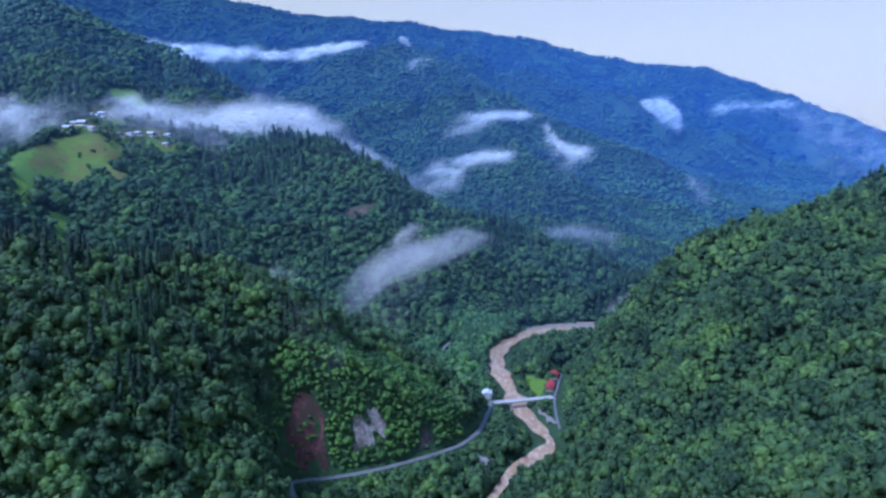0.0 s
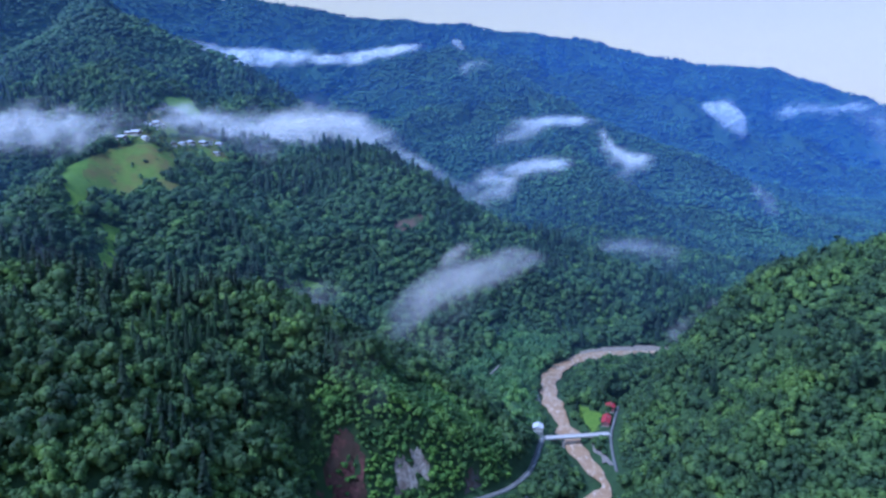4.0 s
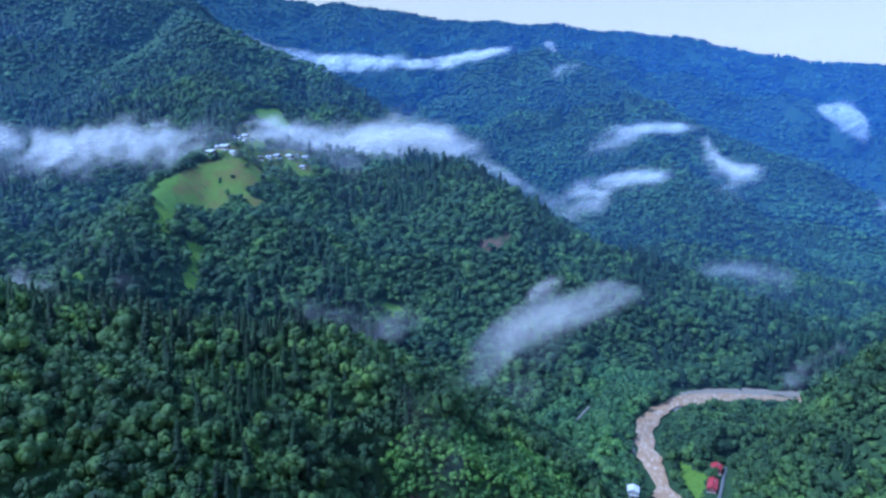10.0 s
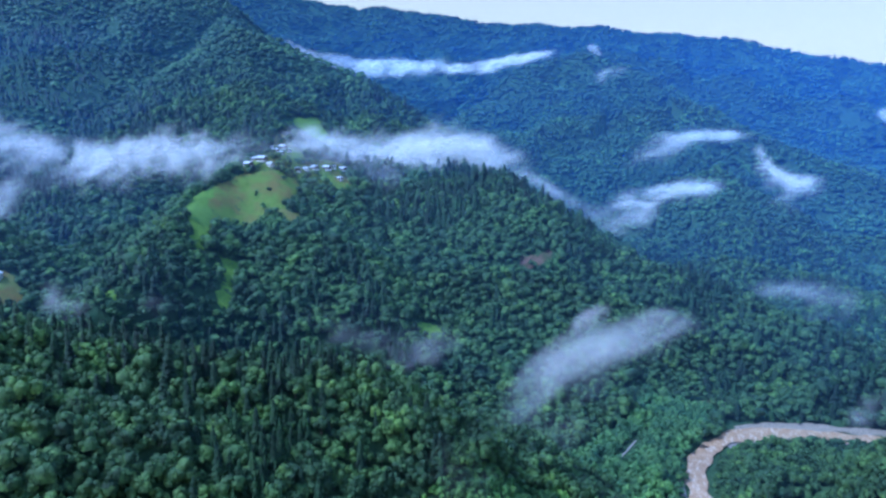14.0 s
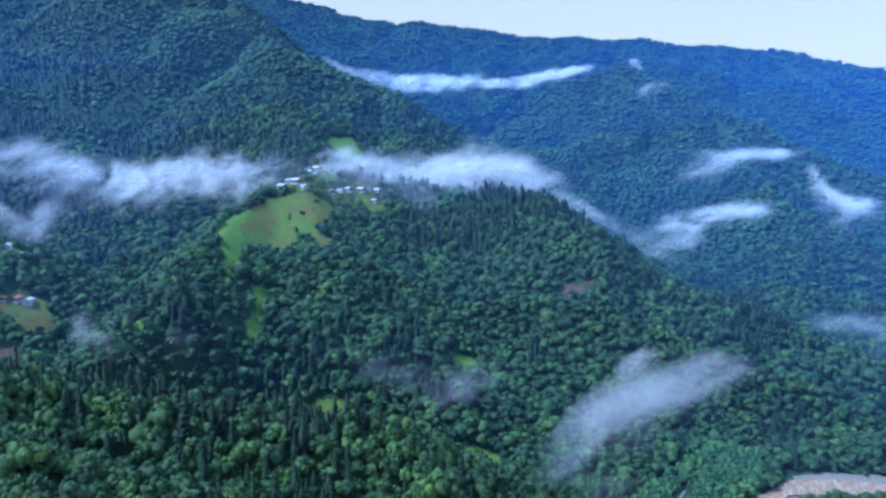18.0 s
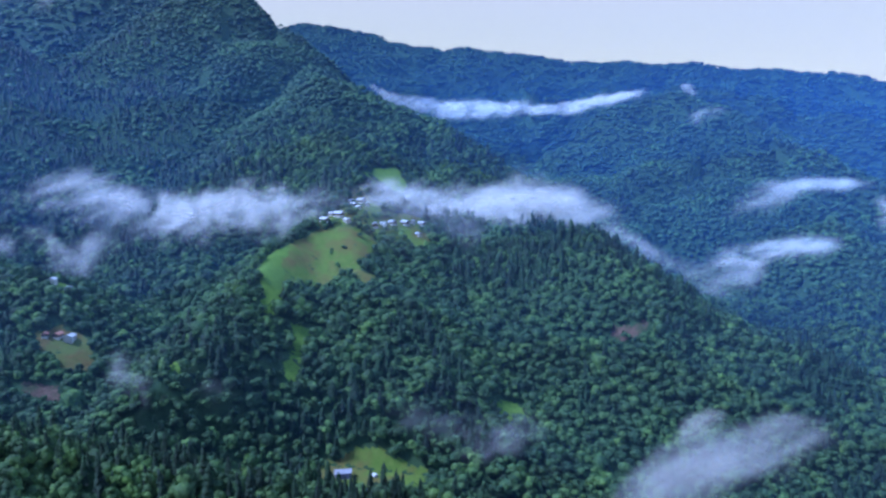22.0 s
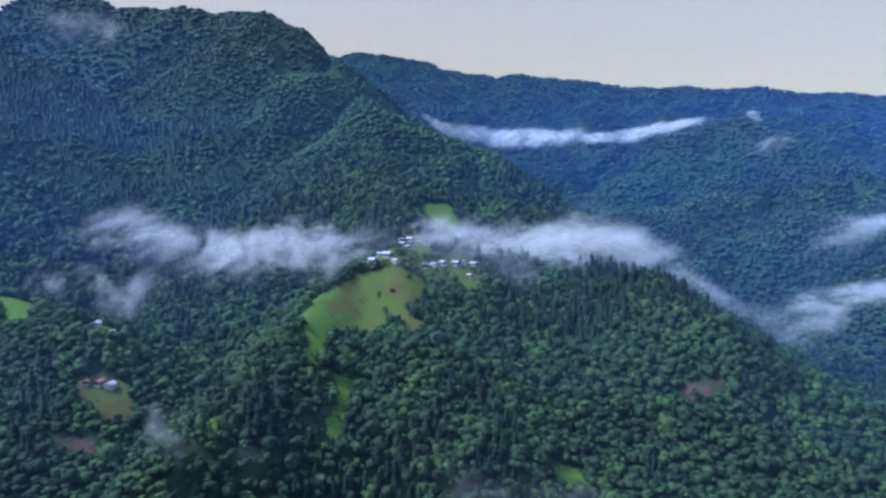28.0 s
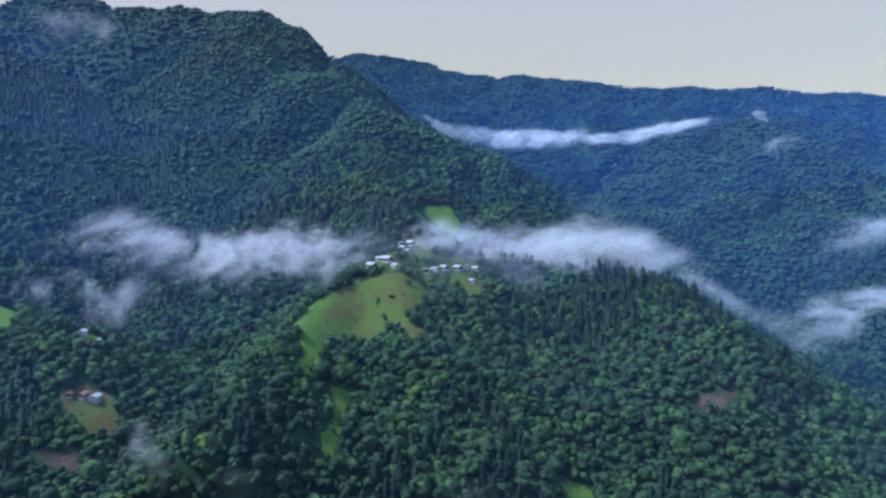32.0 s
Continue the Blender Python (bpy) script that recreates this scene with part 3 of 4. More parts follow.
def fir_share(x, y):
    """Where conifers stand: over the near crest, along the long spur and in dark stands."""
    s = -0.16 + 0.72 * fbm(x, y, 90, 3, 61)
    near = along(x, y, [(-420, 330, 0), (-250, 405, 0), (-130, 470, 0), (-80, 470, 0)])[0]
    s += 0.32 * np.exp(-(near / 32) ** 2)
    dell = along(x, y, [(-474, 701, 0), (-440, 735, 0), (-400, 715, 0), (-390, 630, 0)])[0]
    s += 0.55 * np.exp(-(dell / 36) ** 2)
    spur = along(x, y, [(-380, 1165, 0), (-214, 1172, 0), (-92, 1110, 0), (44, 1095, 0), (143, 1050, 0), (290, 970, 0)])[0]
    s += 0.75 * np.exp(-(spur / 62) ** 2)
    foot = along(x, y, [(120, 930, 0), (300, 930, 0)])[0]
    s += 0.75 * np.exp(-(foot / 62) ** 2)
    low = along(x, y, [(-560, 620, 0), (-500, 640, 0), (-440, 690, 0)])[0]
    s += 0.45 * np.exp(-(low / 34) ** 2)
    dark = along(x, y, [(-1700, 1120, 0), (-1400, 1200, 0), (-1150, 1230, 0), (-1000, 1150, 0)])[0]
    s += 0.95 * np.exp(-(dark / 170) ** 2)
    s -= 0.4 * np.exp(-(along(x, y, [(-1426, 1700, 0), (-1150, 1680, 0), (-862, 1470, 0), (-640, 1260, 0)])[0] / 170) ** 2)
    rs = along(x, y, [(120, 450, 0), (230, 560, 0), (400, 520, 0)])[0]
    s -= 0.4 * np.exp(-(rs / 120) ** 2)
    return s


def zone(x, y):
    return np.hypot(x + 30, y - 130)


def stand(x, y, fir, w, h):
    n = len(x)
    k = np.clip(rng.lognormal(-0.03, 0.24, n), 0.5, 1.65)
    tall = h * k * (1 + 0.25 * fbm(x, y, 38, 2, 57))
    # only low growth on the banks right below the road, the lane and the river
    for line, clear in ((ROAD[4:], 5), (EAST, 6), (SPAN, 5), ([(-372, 694, 0), (-325, 690, 0)], 4), (PATH, 3), (RILL, 3), (RIVER[6:16], 15)):
        d = along(x, y, line)[0]
        below = along(x, y + 8, line)[0] < d
        tall = np.where(below, np.minimum(tall, 2.5 + 0.65 * np.maximum(0, d - clear)), tall)
    for poly in (MEADOW, STRIP, FOOT, FARM, SCAR, SPOT, GLADE, LEFT_EARTH, UPPER, LEFT_FIELD):
        if not n or x.max() < min(p[0] for p in poly) or x.min() > max(p[0] for p in poly):
            continue
        ring = [(px, py, 0) for px, py in poly + poly[:1]]
        d = along(x, y, ring)[0]
        below = (along(x, y + 8, ring)[0] < d) & (d < 30)
        tall = np.where(below, np.minimum(tall, 3.0 + 0.5 * d), tall)
    thin = np.sqrt(tall / (h * k))
    lift = 0.3 * w * np.clip(steep(x, y) - 0.5, 0, 0.8)
    return np.stack([x, y, land(x, y) - 0.4 + lift, w * k * thin * rng.uniform(0.85, 1.15, n), tall], -1)


def steep(x, y):
    return np.hypot(land(x + 3, y) - land(x - 3, y), land(x, y + 3) - land(x, y - 3)) / 6

# ---- river, roads and clearings ----
def smooth_line(points, step):
    """A rounded line through the points."""
    P = np.array(points, float)
    P = np.vstack([2 * P[0] - P[1], P, 2 * P[-1] - P[-2]])
    out = []
    for k in range(1, len(P) - 2):
        a, b, c, d = P[k - 1:k + 3]
        n = max(2, int(np.hypot(*(c - b)[:2]) / step))
        for t in np.arange(n) / n:
            out.append(0.5 * (2 * b + (c - a) * t + (2 * a - 5 * b + 4 * c - d) * t * t + (3 * b - a - 3 * c + d) * t ** 3))
    out.append(P[-2])
    return np.array(out)


def ribbon(name, points, width, mat, lift, across=6, ragged=0.0, label="", category="", drape=False, thick=0.0, crown=0.0, narrow=np.ones_like):
    L = smooth_line(points, 5)
    T = np.gradient(L[:, :2], axis=0)
    T /= np.linalg.norm(T, axis=1)[:, None]
    N = np.stack([-T[:, 1], T[:, 0]], -1)
    u = np.linspace(-1, 1, across + 1)
    half = width / 2 * narrow(L[:, 1]) * (1 + ragged * fbm(L[:, 0], L[:, 1], 18, 2, 71))
    X = L[:, None, 0] + N[:, None, 0] * u * half[:, None]
    Y = L[:, None, 1] + N[:, None, 1] * u * half[:, None]
    Z = land(X, Y) + lift if drape else np.repeat(L[:, 2:3], across + 1, 1) + lift + crown * (1 - u * u)[None, :]
    i = np.arange(X.size).reshape(X.shape)
    q = np.stack([i[:-1, :-1], i[:-1, 1:], i[1:, 1:], i[1:, :-1]], -1).reshape(-1, 4)
    V = np.stack([X, Y, Z], -1).reshape(-1, 3)
    ob = new(name, smooth(mesh_from(name, V, q, mat)))
    if thick:
        md = ob.modifiers.new("depth", "SOLIDIFY")
        md.thickness, md.offset = thick, -1
    return tagged(ob, label, category, kind="structure")


def patch(name, poly, mat, label, category, gap=3.0, lift=0.35, jag=0.25, kind="structure"):
    """A clearing laid over the ground, with a ragged edge."""
    P = np.array(poly, float)
    xs = np.arange(P[:, 0].min() - 8, P[:, 0].max() + 8, gap)
    ys = np.arange(P[:, 1].min() - 8, P[:, 1].max() + 8, gap)
    X, Y = np.meshgrid(xs, ys)
    wx, wy = X + 4 * fbm(X, Y, 14, 2, 51), Y + 4 * fbm(X, Y, 14, 2, 52)
    ok = inside(wx, wy, poly)
    Z = land(X, Y) + lift + jag * fbm(X, Y, 6, 3, 81)
    i = np.arange(X.size).reshape(X.shape)
    q = np.stack([i[:-1, :-1], i[:-1, 1:], i[1:, 1:], i[1:, :-1]], -1)
    q = q[ok[:-1, :-1] & ok[1:, 1:]].reshape(-1, 4)
    used, inv = np.unique(q, return_inverse=True)
    V = np.stack([X, Y, Z], -1).reshape(-1, 3)[used]
    ob = new(name, smooth(mesh_from(name, V, inv.reshape(-1, 4), mat)))
    return tagged(ob, label, category, kind=kind)


river = ribbon("river", RIVER[1:21], 18.5, M_WATER, 0.6, 12, 0.42, "brown muddy river in flood", "river", crown=0.3, narrow=lambda y: np.clip(np.where(y < 500, 0.4 + (y - 440) / 230, 0.66 + (y - 575) / 80), np.where(y < 500, 0.4, 0.66), 1.0) * (1 + 0.45 * np.clip((y - 812) / 25, 0, 1)))
ribbon("road", ROAD, 4.6, M_ASPHALT, 0.12, 2, 0.0, "grey worn asphalt road along the foot of the cliff", "road", thick=0.4)
ribbon("road", EAST, 2.6, M_ASPHALT, 0.12, 2, 0.0, "narrow grey lane past the red-roofed houses", "road", thick=0.4)
ribbon("track", PATH, 2.8, M_TRACK, 0.3, 2, 0.0, "narrow pale track climbing from the road", "track", drape=True)
ribbon("stream", RILL, 2.0, M_GRAVEL, 0.5, 2, 0.3, "small pale stony stream in the alder wood", "stream", drape=True)
ribbon("gravel_bar", [(112, 838, 0), (150, 856, 0), (200, 864, 0), (280, 872, 0), (340, 890, 0)], 11, M_TRACK, 0.5, 5, 0.4, "grey gravel bar along the outer bank", "gravel", drape=True)
ribbon("gravel_bar", [(100, 796, 0), (124, 814, 0), (165, 825, 0), (215, 832, 0)], 15, M_GRAVEL, 0.5, 5, 0.5, "grey gravel bar inside the bend", "gravel", drape=True)
ribbon("gravel_bar", [(48, 684, 0), (47, 702, 0), (50, 722, 0)], 6, M_GRAVEL, 0.6, 3, 0.4, "small grey gravel bank", "gravel", drape=True)
ribbon("gravel_bar", [(90, 590, 0), (94, 568, 0), (100, 550, 0)], 3.5, M_GRAVEL, 0.6, 3, 0.4, "grey stony river edge under the bridge", "gravel", drape=True)
patch("meadow", MEADOW, M_GRASS, "mown yellow-green hillside meadow below the village", "meadow")
patch("meadow", MEADOW_EDGE, M_LUSH, "unmown bright green edge of the hillside meadow", "meadow", lift=0.6)
patch("meadow", VILLAGE, M_GRASS, "grassy ground between the village houses", "meadow")
patch("meadow", UPPER, M_LUSH, "green clearing above the village", "meadow")
patch("meadow", FOOT, M_LUSH, "small green clearing on the hill's foot", "meadow")
patch("meadow", FARM, M_STUBBLE, "yellowing field below the farmhouse", "meadow")
patch("meadow", FARM_TOP, M_LUSH, "green yard round the upper farmhouse", "meadow")
patch("meadow", LEFT_FIELD, M_LUSH, "terraced green fields", "meadow")
patch("meadow", GLADE, M_LUSH, "bright green field in the side valley", "meadow")
patch("meadow", FARMYARD, M_GRASS, "grass round the side valley house", "meadow")
patch("meadow", SPOT, M_LUSH, "small bright clearing in the wood", "meadow")
patch("meadow", STRIP, M_LUSH, "narrow grassy strip down the slope", "meadow")
patch("landslip", SCAR, M_EARTH, "bare reddish landslip scar in the wood", "bare earth")
patch("meadow", BANKFIELD, M_LUSH, "bright grass on the river bank", "meadow")
patch("cliff_face", CLIFF, M_ROCK, "pale broken rock face over the road", "cliff", gap=1.1, lift=0.7, jag=1.3)
patch("cliff_face", CRAG, M_ROCK, "small pale crag among green bushes", "cliff", gap=1.1, lift=0.7, jag=1.0)
patch("cliff_face", SLIP, M_REDROCK, "reddish bare landslip above the road", "cliff", gap=1.3, lift=0.6, jag=1.0)
patch("cliff_face", BLUFF, M_DARKROCK, "dark damp rock bluff over the road", "cliff", gap=1.3, lift=0.6, jag=1.0)
patch("bare_earth", EARTH, M_EARTH, "reddish bare earth above the river bend", "bare earth")
patch("bare_earth", LEFT_EARTH, M_EARTH, "reddish bare earth bank below the farm", "bare earth")
patch("gravel_lot", LOT, M_GRAVEL, "pale gravel lay-by beside the river", "gravel")

# ---- painted haze sheets, and drifting mist: soft sheets of fine droplets, one behind another ----
scene.cycles.transparent_max_bounces = 64


def air(name, tint, gain, stretch, additive):
    m = bpy.data.materials.new(name)
    m.use_nodes = True
    nt = m.node_tree
    nt.nodes.clear()
    out = nt.nodes.new("ShaderNodeOutputMaterial")
    geo = nt.nodes.new("ShaderNodeNewGeometry")
    dif, trl = nt.nodes.new("ShaderNodeBsdfDiffuse"), nt.nodes.new("ShaderNodeBsdfTranslucent")
    both, clear, mix = nt.nodes.new("ShaderNodeMixShader"), nt.nodes.new("ShaderNodeBsdfTransparent"), nt.nodes.new("ShaderNodeMixShader")
    dif.inputs[0].default_value = trl.inputs[0].default_value = (*tint, 1)
    both.inputs[0].default_value = 0.5 if additive else 0.2
    nt.links.new(dif.outputs[0], both.inputs[1]), nt.links.new(trl.outputs[0], both.inputs[2])
    nt.links.new(clear.outputs[0], mix.inputs[1]), nt.links.new(both.outputs[0], mix.inputs[2])
    nt.links.new(mix.outputs[0], out.inputs["Surface"])

    def calc(op, a, b=None, clamp=False):
        n = nt.nodes.new("ShaderNodeMath")
        n.operation, n.use_clamp = op, clamp
        for slot, v in zip(n.inputs, (a, b)):
            if v is None:
                continue
            if isinstance(v, (int, float)):
                slot.default_value = v
            else:
                nt.links.new(v, slot)
        return n.outputs[0]

    at = nt.nodes.new("ShaderNodeAttribute")
    at.attribute_name = "thickness"
    body = at.outputs["Fac"]
    mp = nt.nodes.new("ShaderNodeMapping")
    mp.inputs["Scale"].default_value = (0.7, 0.7, stretch)
    lay = nt.nodes.new("ShaderNodeAttribute")
    lay.attribute_name = "shift"
    mv = nt.nodes.new("ShaderNodeVectorMath")
    mv.operation = "ADD"
    nt.links.new(geo.outputs["Position"], mv.inputs[0]), nt.links.new(lay.outputs["Fac"], mv.inputs[1])
    nt.links.new(mv.outputs[0], mp.inputs["Vector"])
    big = noise_at(nt, mp.outputs[0], 75 if additive else 46, 4, 0.55, 0.0 if additive else 0.5)
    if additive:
        # painted haze: blue is added over what lies behind, which is dimmed a little
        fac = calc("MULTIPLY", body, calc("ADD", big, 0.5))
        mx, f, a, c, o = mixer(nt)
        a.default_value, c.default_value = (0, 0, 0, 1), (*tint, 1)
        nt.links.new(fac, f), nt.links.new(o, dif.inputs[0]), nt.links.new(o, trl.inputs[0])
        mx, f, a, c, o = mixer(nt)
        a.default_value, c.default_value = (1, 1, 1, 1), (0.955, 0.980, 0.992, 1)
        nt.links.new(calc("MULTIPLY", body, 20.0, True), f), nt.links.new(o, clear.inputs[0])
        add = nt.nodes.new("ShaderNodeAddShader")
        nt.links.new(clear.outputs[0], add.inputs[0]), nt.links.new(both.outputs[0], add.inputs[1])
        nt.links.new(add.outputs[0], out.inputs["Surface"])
    else:
        # worn away at the edges, billowing inside, drawn out into threads
        fine = noise_at(nt, mp.outputs[0], 17, 4, 0.55, 0.7)
        n = calc("ADD", calc("MULTIPLY", calc("SUBTRACT", big, 0.5), 3.6), calc("MULTIPLY", calc("SUBTRACT", fine, 0.5), 2.0))
        fac = calc("SUBTRACT", calc("ADD", calc("MULTIPLY", calc("MINIMUM", body, 1.0), 1.0), n), 0.46, True)
        fac = calc("MULTIPLY", calc("MULTIPLY", calc("POWER", fac, 1.6), body), gain, True)
    nt.links.new(fac, mix.inputs[0])
    return m


M_MIST = air("mist", (0.97, 0.95, 0.93), 0.27, 1.9, False)
M_WISP = air("thin_mist", (0.95, 0.94, 0.93), 0.10, 1.7, False)


def mist(points, layers, spread, mat, label, strength=1.0):
    """A bank along points of x, y, z, half height: soft sheets that face down the valley."""
    L = smooth_line(points, 9)
    n, rows = len(L), 13
    away = L[:, :2] - np.array([-30, 130])
    away /= np.linalg.norm(away, axis=1)[:, None]
    v = np.linspace(-1, 1, rows)
    u = np.linspace(0, 1, n)
    ends = np.clip(np.minimum(u, 1 - u) * 3.6, 0, 1)
    ends = ends * ends * (3 - 2 * ends)
    run = np.concatenate([[0], np.cumsum(np.hypot(*np.diff(L[:, :2], axis=0).T))])
    V, Q, D, S, base = [], [], [], [], 0
    layers += 3
    for k in range(layers):
        off = (k - (layers - 1) / 2) * spread
        wave = 0.22 * fbm(run + 6.0 * k, u * 0 + 4.0 * k + points[0][0], 3.2 * float(L[:, 3].max()), 3, 91)
        half = L[:, 3] * (2.4 - 0.6 * abs(2 * k / max(1, layers - 1) - 1))
        back = off + 0.25 * spread * np.sin(v * 3 + k)[None] + 0.8 * half[:, None] * v[None]
        X = L[:, None, 0] + away[:, None, 0] * back
        Y = L[:, None, 1] + away[:, None, 1] * back
        Z = L[:, None, 2] + half[:, None] * (v[None] - 0.2 + wave[:, None])
        skew = np.where(v > 0.2, (v - 0.2) / 0.8, (v - 0.2) / 1.2)
        den = ends[:, None] * (np.cos(skew * math.pi / 2) ** 1.5)[None] * strength
        i = np.arange(X.size).reshape(X.shape) + base
        Q.append(np.stack([i[:-1, :-1], i[:-1, 1:], i[1:, 1:], i[1:, :-1]], -1).reshape(-1, 4))
        V.append(np.stack([X, Y, Z], -1).reshape(-1, 3))
        D.append(den.ravel())
        S.append(np.full(den.size, 5.0 * k))
        base += X.size
    me = smooth(mesh_from("mist_bank", np.concatenate(V), np.concatenate(Q), mat))
    me.attributes.new("thickness", "FLOAT", "POINT").data.foreach_set("value", np.concatenate(D).astype(np.float32))
    me.attributes.new("shift", "FLOAT", "POINT").data.foreach_set("value", np.concatenate(S).astype(np.float32))
    ob = new("mist_bank", me)
    return tagged(ob, label, "mist", kind="stuff")


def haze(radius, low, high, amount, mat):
    """A clear sheet with haze painted in, across the whole view at one distance."""
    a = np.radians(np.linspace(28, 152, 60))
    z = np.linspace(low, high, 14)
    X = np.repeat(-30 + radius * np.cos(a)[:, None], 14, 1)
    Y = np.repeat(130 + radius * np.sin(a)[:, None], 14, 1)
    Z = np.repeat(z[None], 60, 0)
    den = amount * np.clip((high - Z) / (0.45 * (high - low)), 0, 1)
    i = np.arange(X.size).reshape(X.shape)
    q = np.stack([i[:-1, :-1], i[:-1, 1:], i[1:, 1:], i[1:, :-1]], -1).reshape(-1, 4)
    me = smooth(mesh_from("haze_tint_sheet", np.stack([X, Y, Z], -1).reshape(-1, 3), q, mat))
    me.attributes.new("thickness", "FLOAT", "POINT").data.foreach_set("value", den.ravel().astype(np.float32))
    return tagged(new("haze_tint_sheet", me), "clear sheet with blue haze painted in, across the valley", "haze", kind="stuff")


# tints that stand in for aerial haze, less blue on the near sheets
M_HAZE = air("far_haze_tint", (0.09, 0.23, 1.0), 1.0, 1.0, True)
M_HAZE_NEAR = air("near_haze_tint", (0.22, 0.36, 0.66), 1.0, 1.0, True)
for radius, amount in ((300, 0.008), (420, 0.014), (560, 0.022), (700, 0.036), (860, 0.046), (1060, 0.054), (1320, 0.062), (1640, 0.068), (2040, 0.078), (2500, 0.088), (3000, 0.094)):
    haze(radius, -40, 430 + 0.27 * radius, amount, M_HAZE_NEAR if radius < 1000 else M_HAZE)

# belt of low cloud at the village's height
mist([(-1140, 860, 281, 8), (-1114, 880, 285, 12), (-1045, 900, 297, 23), (-994, 930, 283, 32), (-941, 960, 285, 33), (-882, 985, 279, 31), (-803, 1000, 274, 29), (-733, 1010, 286, 30), (-667, 1020, 290, 29), (-605, 1030, 279, 28), (-545, 1040, 284, 23), (-502, 1060, 293, 15)], 6, 9, M_MIST, "long white bank of mist beside the village", 1.00)
mist([(-1237, 840, 201, 22), (-1141, 840, 213, 20), (-1018, 835, 233, 16), (-951, 860, 245, 18), (-917, 900, 261, 18)], 5, 9, M_MIST, "grey mist belt low over the side valley", 0.62)
mist([(-991, 870, 252, 16), (-863, 830, 216, 24), (-831, 850, 239, 21), (-812, 900, 258, 16)], 4, 9, M_WISP, "thin grey veil sinking below the mist belt", 0.95)
mist([(-701, 960, 257, 17), (-612, 960, 250, 25), (-566, 960, 249, 14)], 4, 8, M_WISP, "thin veil hanging under the long mist bank", 0.90)
mist([(-629, 1080, 275, 21), (-587, 1110, 283, 21), (-534, 1120, 288, 23), (-473, 1130, 290, 24)], 4, 9, M_WISP, "thin mist veil over the village", 1.50)
mist([(-602, 1135, 277, 10), (-540, 1150, 278, 20), (-489, 1165, 284, 25), (-432, 1185, 276, 31), (-376, 1205, 268, 33), (-321, 1225, 271, 35), (-274, 1240, 268, 31), (-227, 1250, 260, 27), (-173, 1260, 252, 20), (-127, 1265, 239, 12)], 6, 9, M_MIST, "white mist bank drifting over the wooded crest", 1.05)
mist([(-242, 1250, 247, 10), (-178, 1250, 230, 12), (-124, 1230, 208, 11), (-80, 1210, 184, 10), (-46, 1190, 161, 6)], 5, 9, M_WISP, "thin mist sinking behind the wooded crest", 0.85)
mist([(-446, 1130, 253, 16), (-395, 1135, 239, 22), (-349, 1150, 248, 15)], 3, 8, M_WISP, "thin mist hanging below the crest", 0.90)
mist([(-597, 960, 303, 12), (-545, 975, 295, 21), (-483, 990, 274, 27), (-412, 1030, 262, 29), (-351, 1060, 250, 22), (-303, 1080, 241, 10)], 4, 8, M_WISP, "milky veil before the village houses", 0.55)
# wisp rising out of the side valley's mouth
mist([(-120, 560, 95, 5), (-105, 575, 101, 13), (-91, 600, 110, 16), (-76, 630, 119, 16), (-54, 660, 127, 14), (-24, 690, 134, 13), (12, 720, 138, 11), (51, 750, 136, 7), (87, 780, 130, 3)], 6, 6, M_WISP, "pale wisp of mist rising in front of the wooded hill", 1.45)
mist([(-60, 700, 138, 5), (-33, 700, 156, 8), (-15, 700, 159, 5)], 3, 6, M_WISP, "small tuft of mist over the rising wisp", 1.00)
mist([(-146, 560, 112, 7), (-117, 560, 102, 16), (-82, 590, 94, 20), (-34, 660, 104, 20), (12, 720, 109, 15)], 4, 7, M_WISP, "thin fringe round the rising wisp", 0.55)
mist([(-117, 425, 125, 6), (-99, 430, 135, 14), (-81, 438, 123, 16), (-69, 444, 103, 12), (-63, 448, 88, 7)], 4, 6, M_WISP, "faint smoke-like mist before the dark conifers", 0.65)
mist([(-362, 720, 101, 6), (-317, 735, 100, 13), (-272, 750, 93, 16), (-224, 760, 87, 17), (-178, 775, 80, 14), (-143, 790, 59, 8)], 4, 7, M_WISP, "faint mist over the side valley wood", 0.60)
mist([(-378, 760, 104, 6), (-331, 770, 95, 14), (-285, 780, 80, 14), (-245, 790, 71, 15), (-186, 810, 73, 14), (-162, 830, 57, 6)], 4, 7, M_WISP, "faint mist along the hill's foot", 0.70)
mist([(-619, 655, 149, 7), (-579, 645, 147, 13), (-538, 635, 145, 14), (-486, 620, 151, 7)], 4, 6, M_WISP, "thin wisp beside the farm", 0.75)
mist([(-445, 605, 163, 5), (-411, 605, 163, 9), (-382, 610, 168, 7), (-365, 615, 174, 3)], 3, 6, M_WISP, "thin wisp at the hill's foot", 0.50)
mist([(-940, 810, 237, 14), (-844, 800, 228, 25), (-788, 815, 232, 23), (-745, 850, 244, 12)], 4, 7, M_WISP, "thin mist over the upper farm", 0.60)
mist([(198, 840, 21, 9), (231, 830, 39, 11), (253, 810, 62, 10), (272, 790, 88, 7)], 4, 6, M_WISP, "wisps at the bend of the river", 0.70)
# between the mountains
mist([(-1055, 1960, 595, 5), (-1086, 2150, 588, 12), (-1081, 2350, 571, 23), (-1016, 2500, 560, 28), (-882, 2550, 556, 28), (-756, 2550, 553, 24), (-635, 2550, 555, 18), (-539, 2550, 557, 9)], 5, 12, M_MIST, "bright mist band lying in the high saddle", 1.50)
mist([(-773, 2540, 542, 13), (-635, 2550, 543, 17), (-558, 2550, 546, 18), (-449, 2560, 567, 17), (-345, 2580, 581, 14), (-260, 2600, 593, 10), (-210, 2605, 596, 5)], 5, 12, M_MIST, "bright mist tongue below the wooded peak", 1.35)
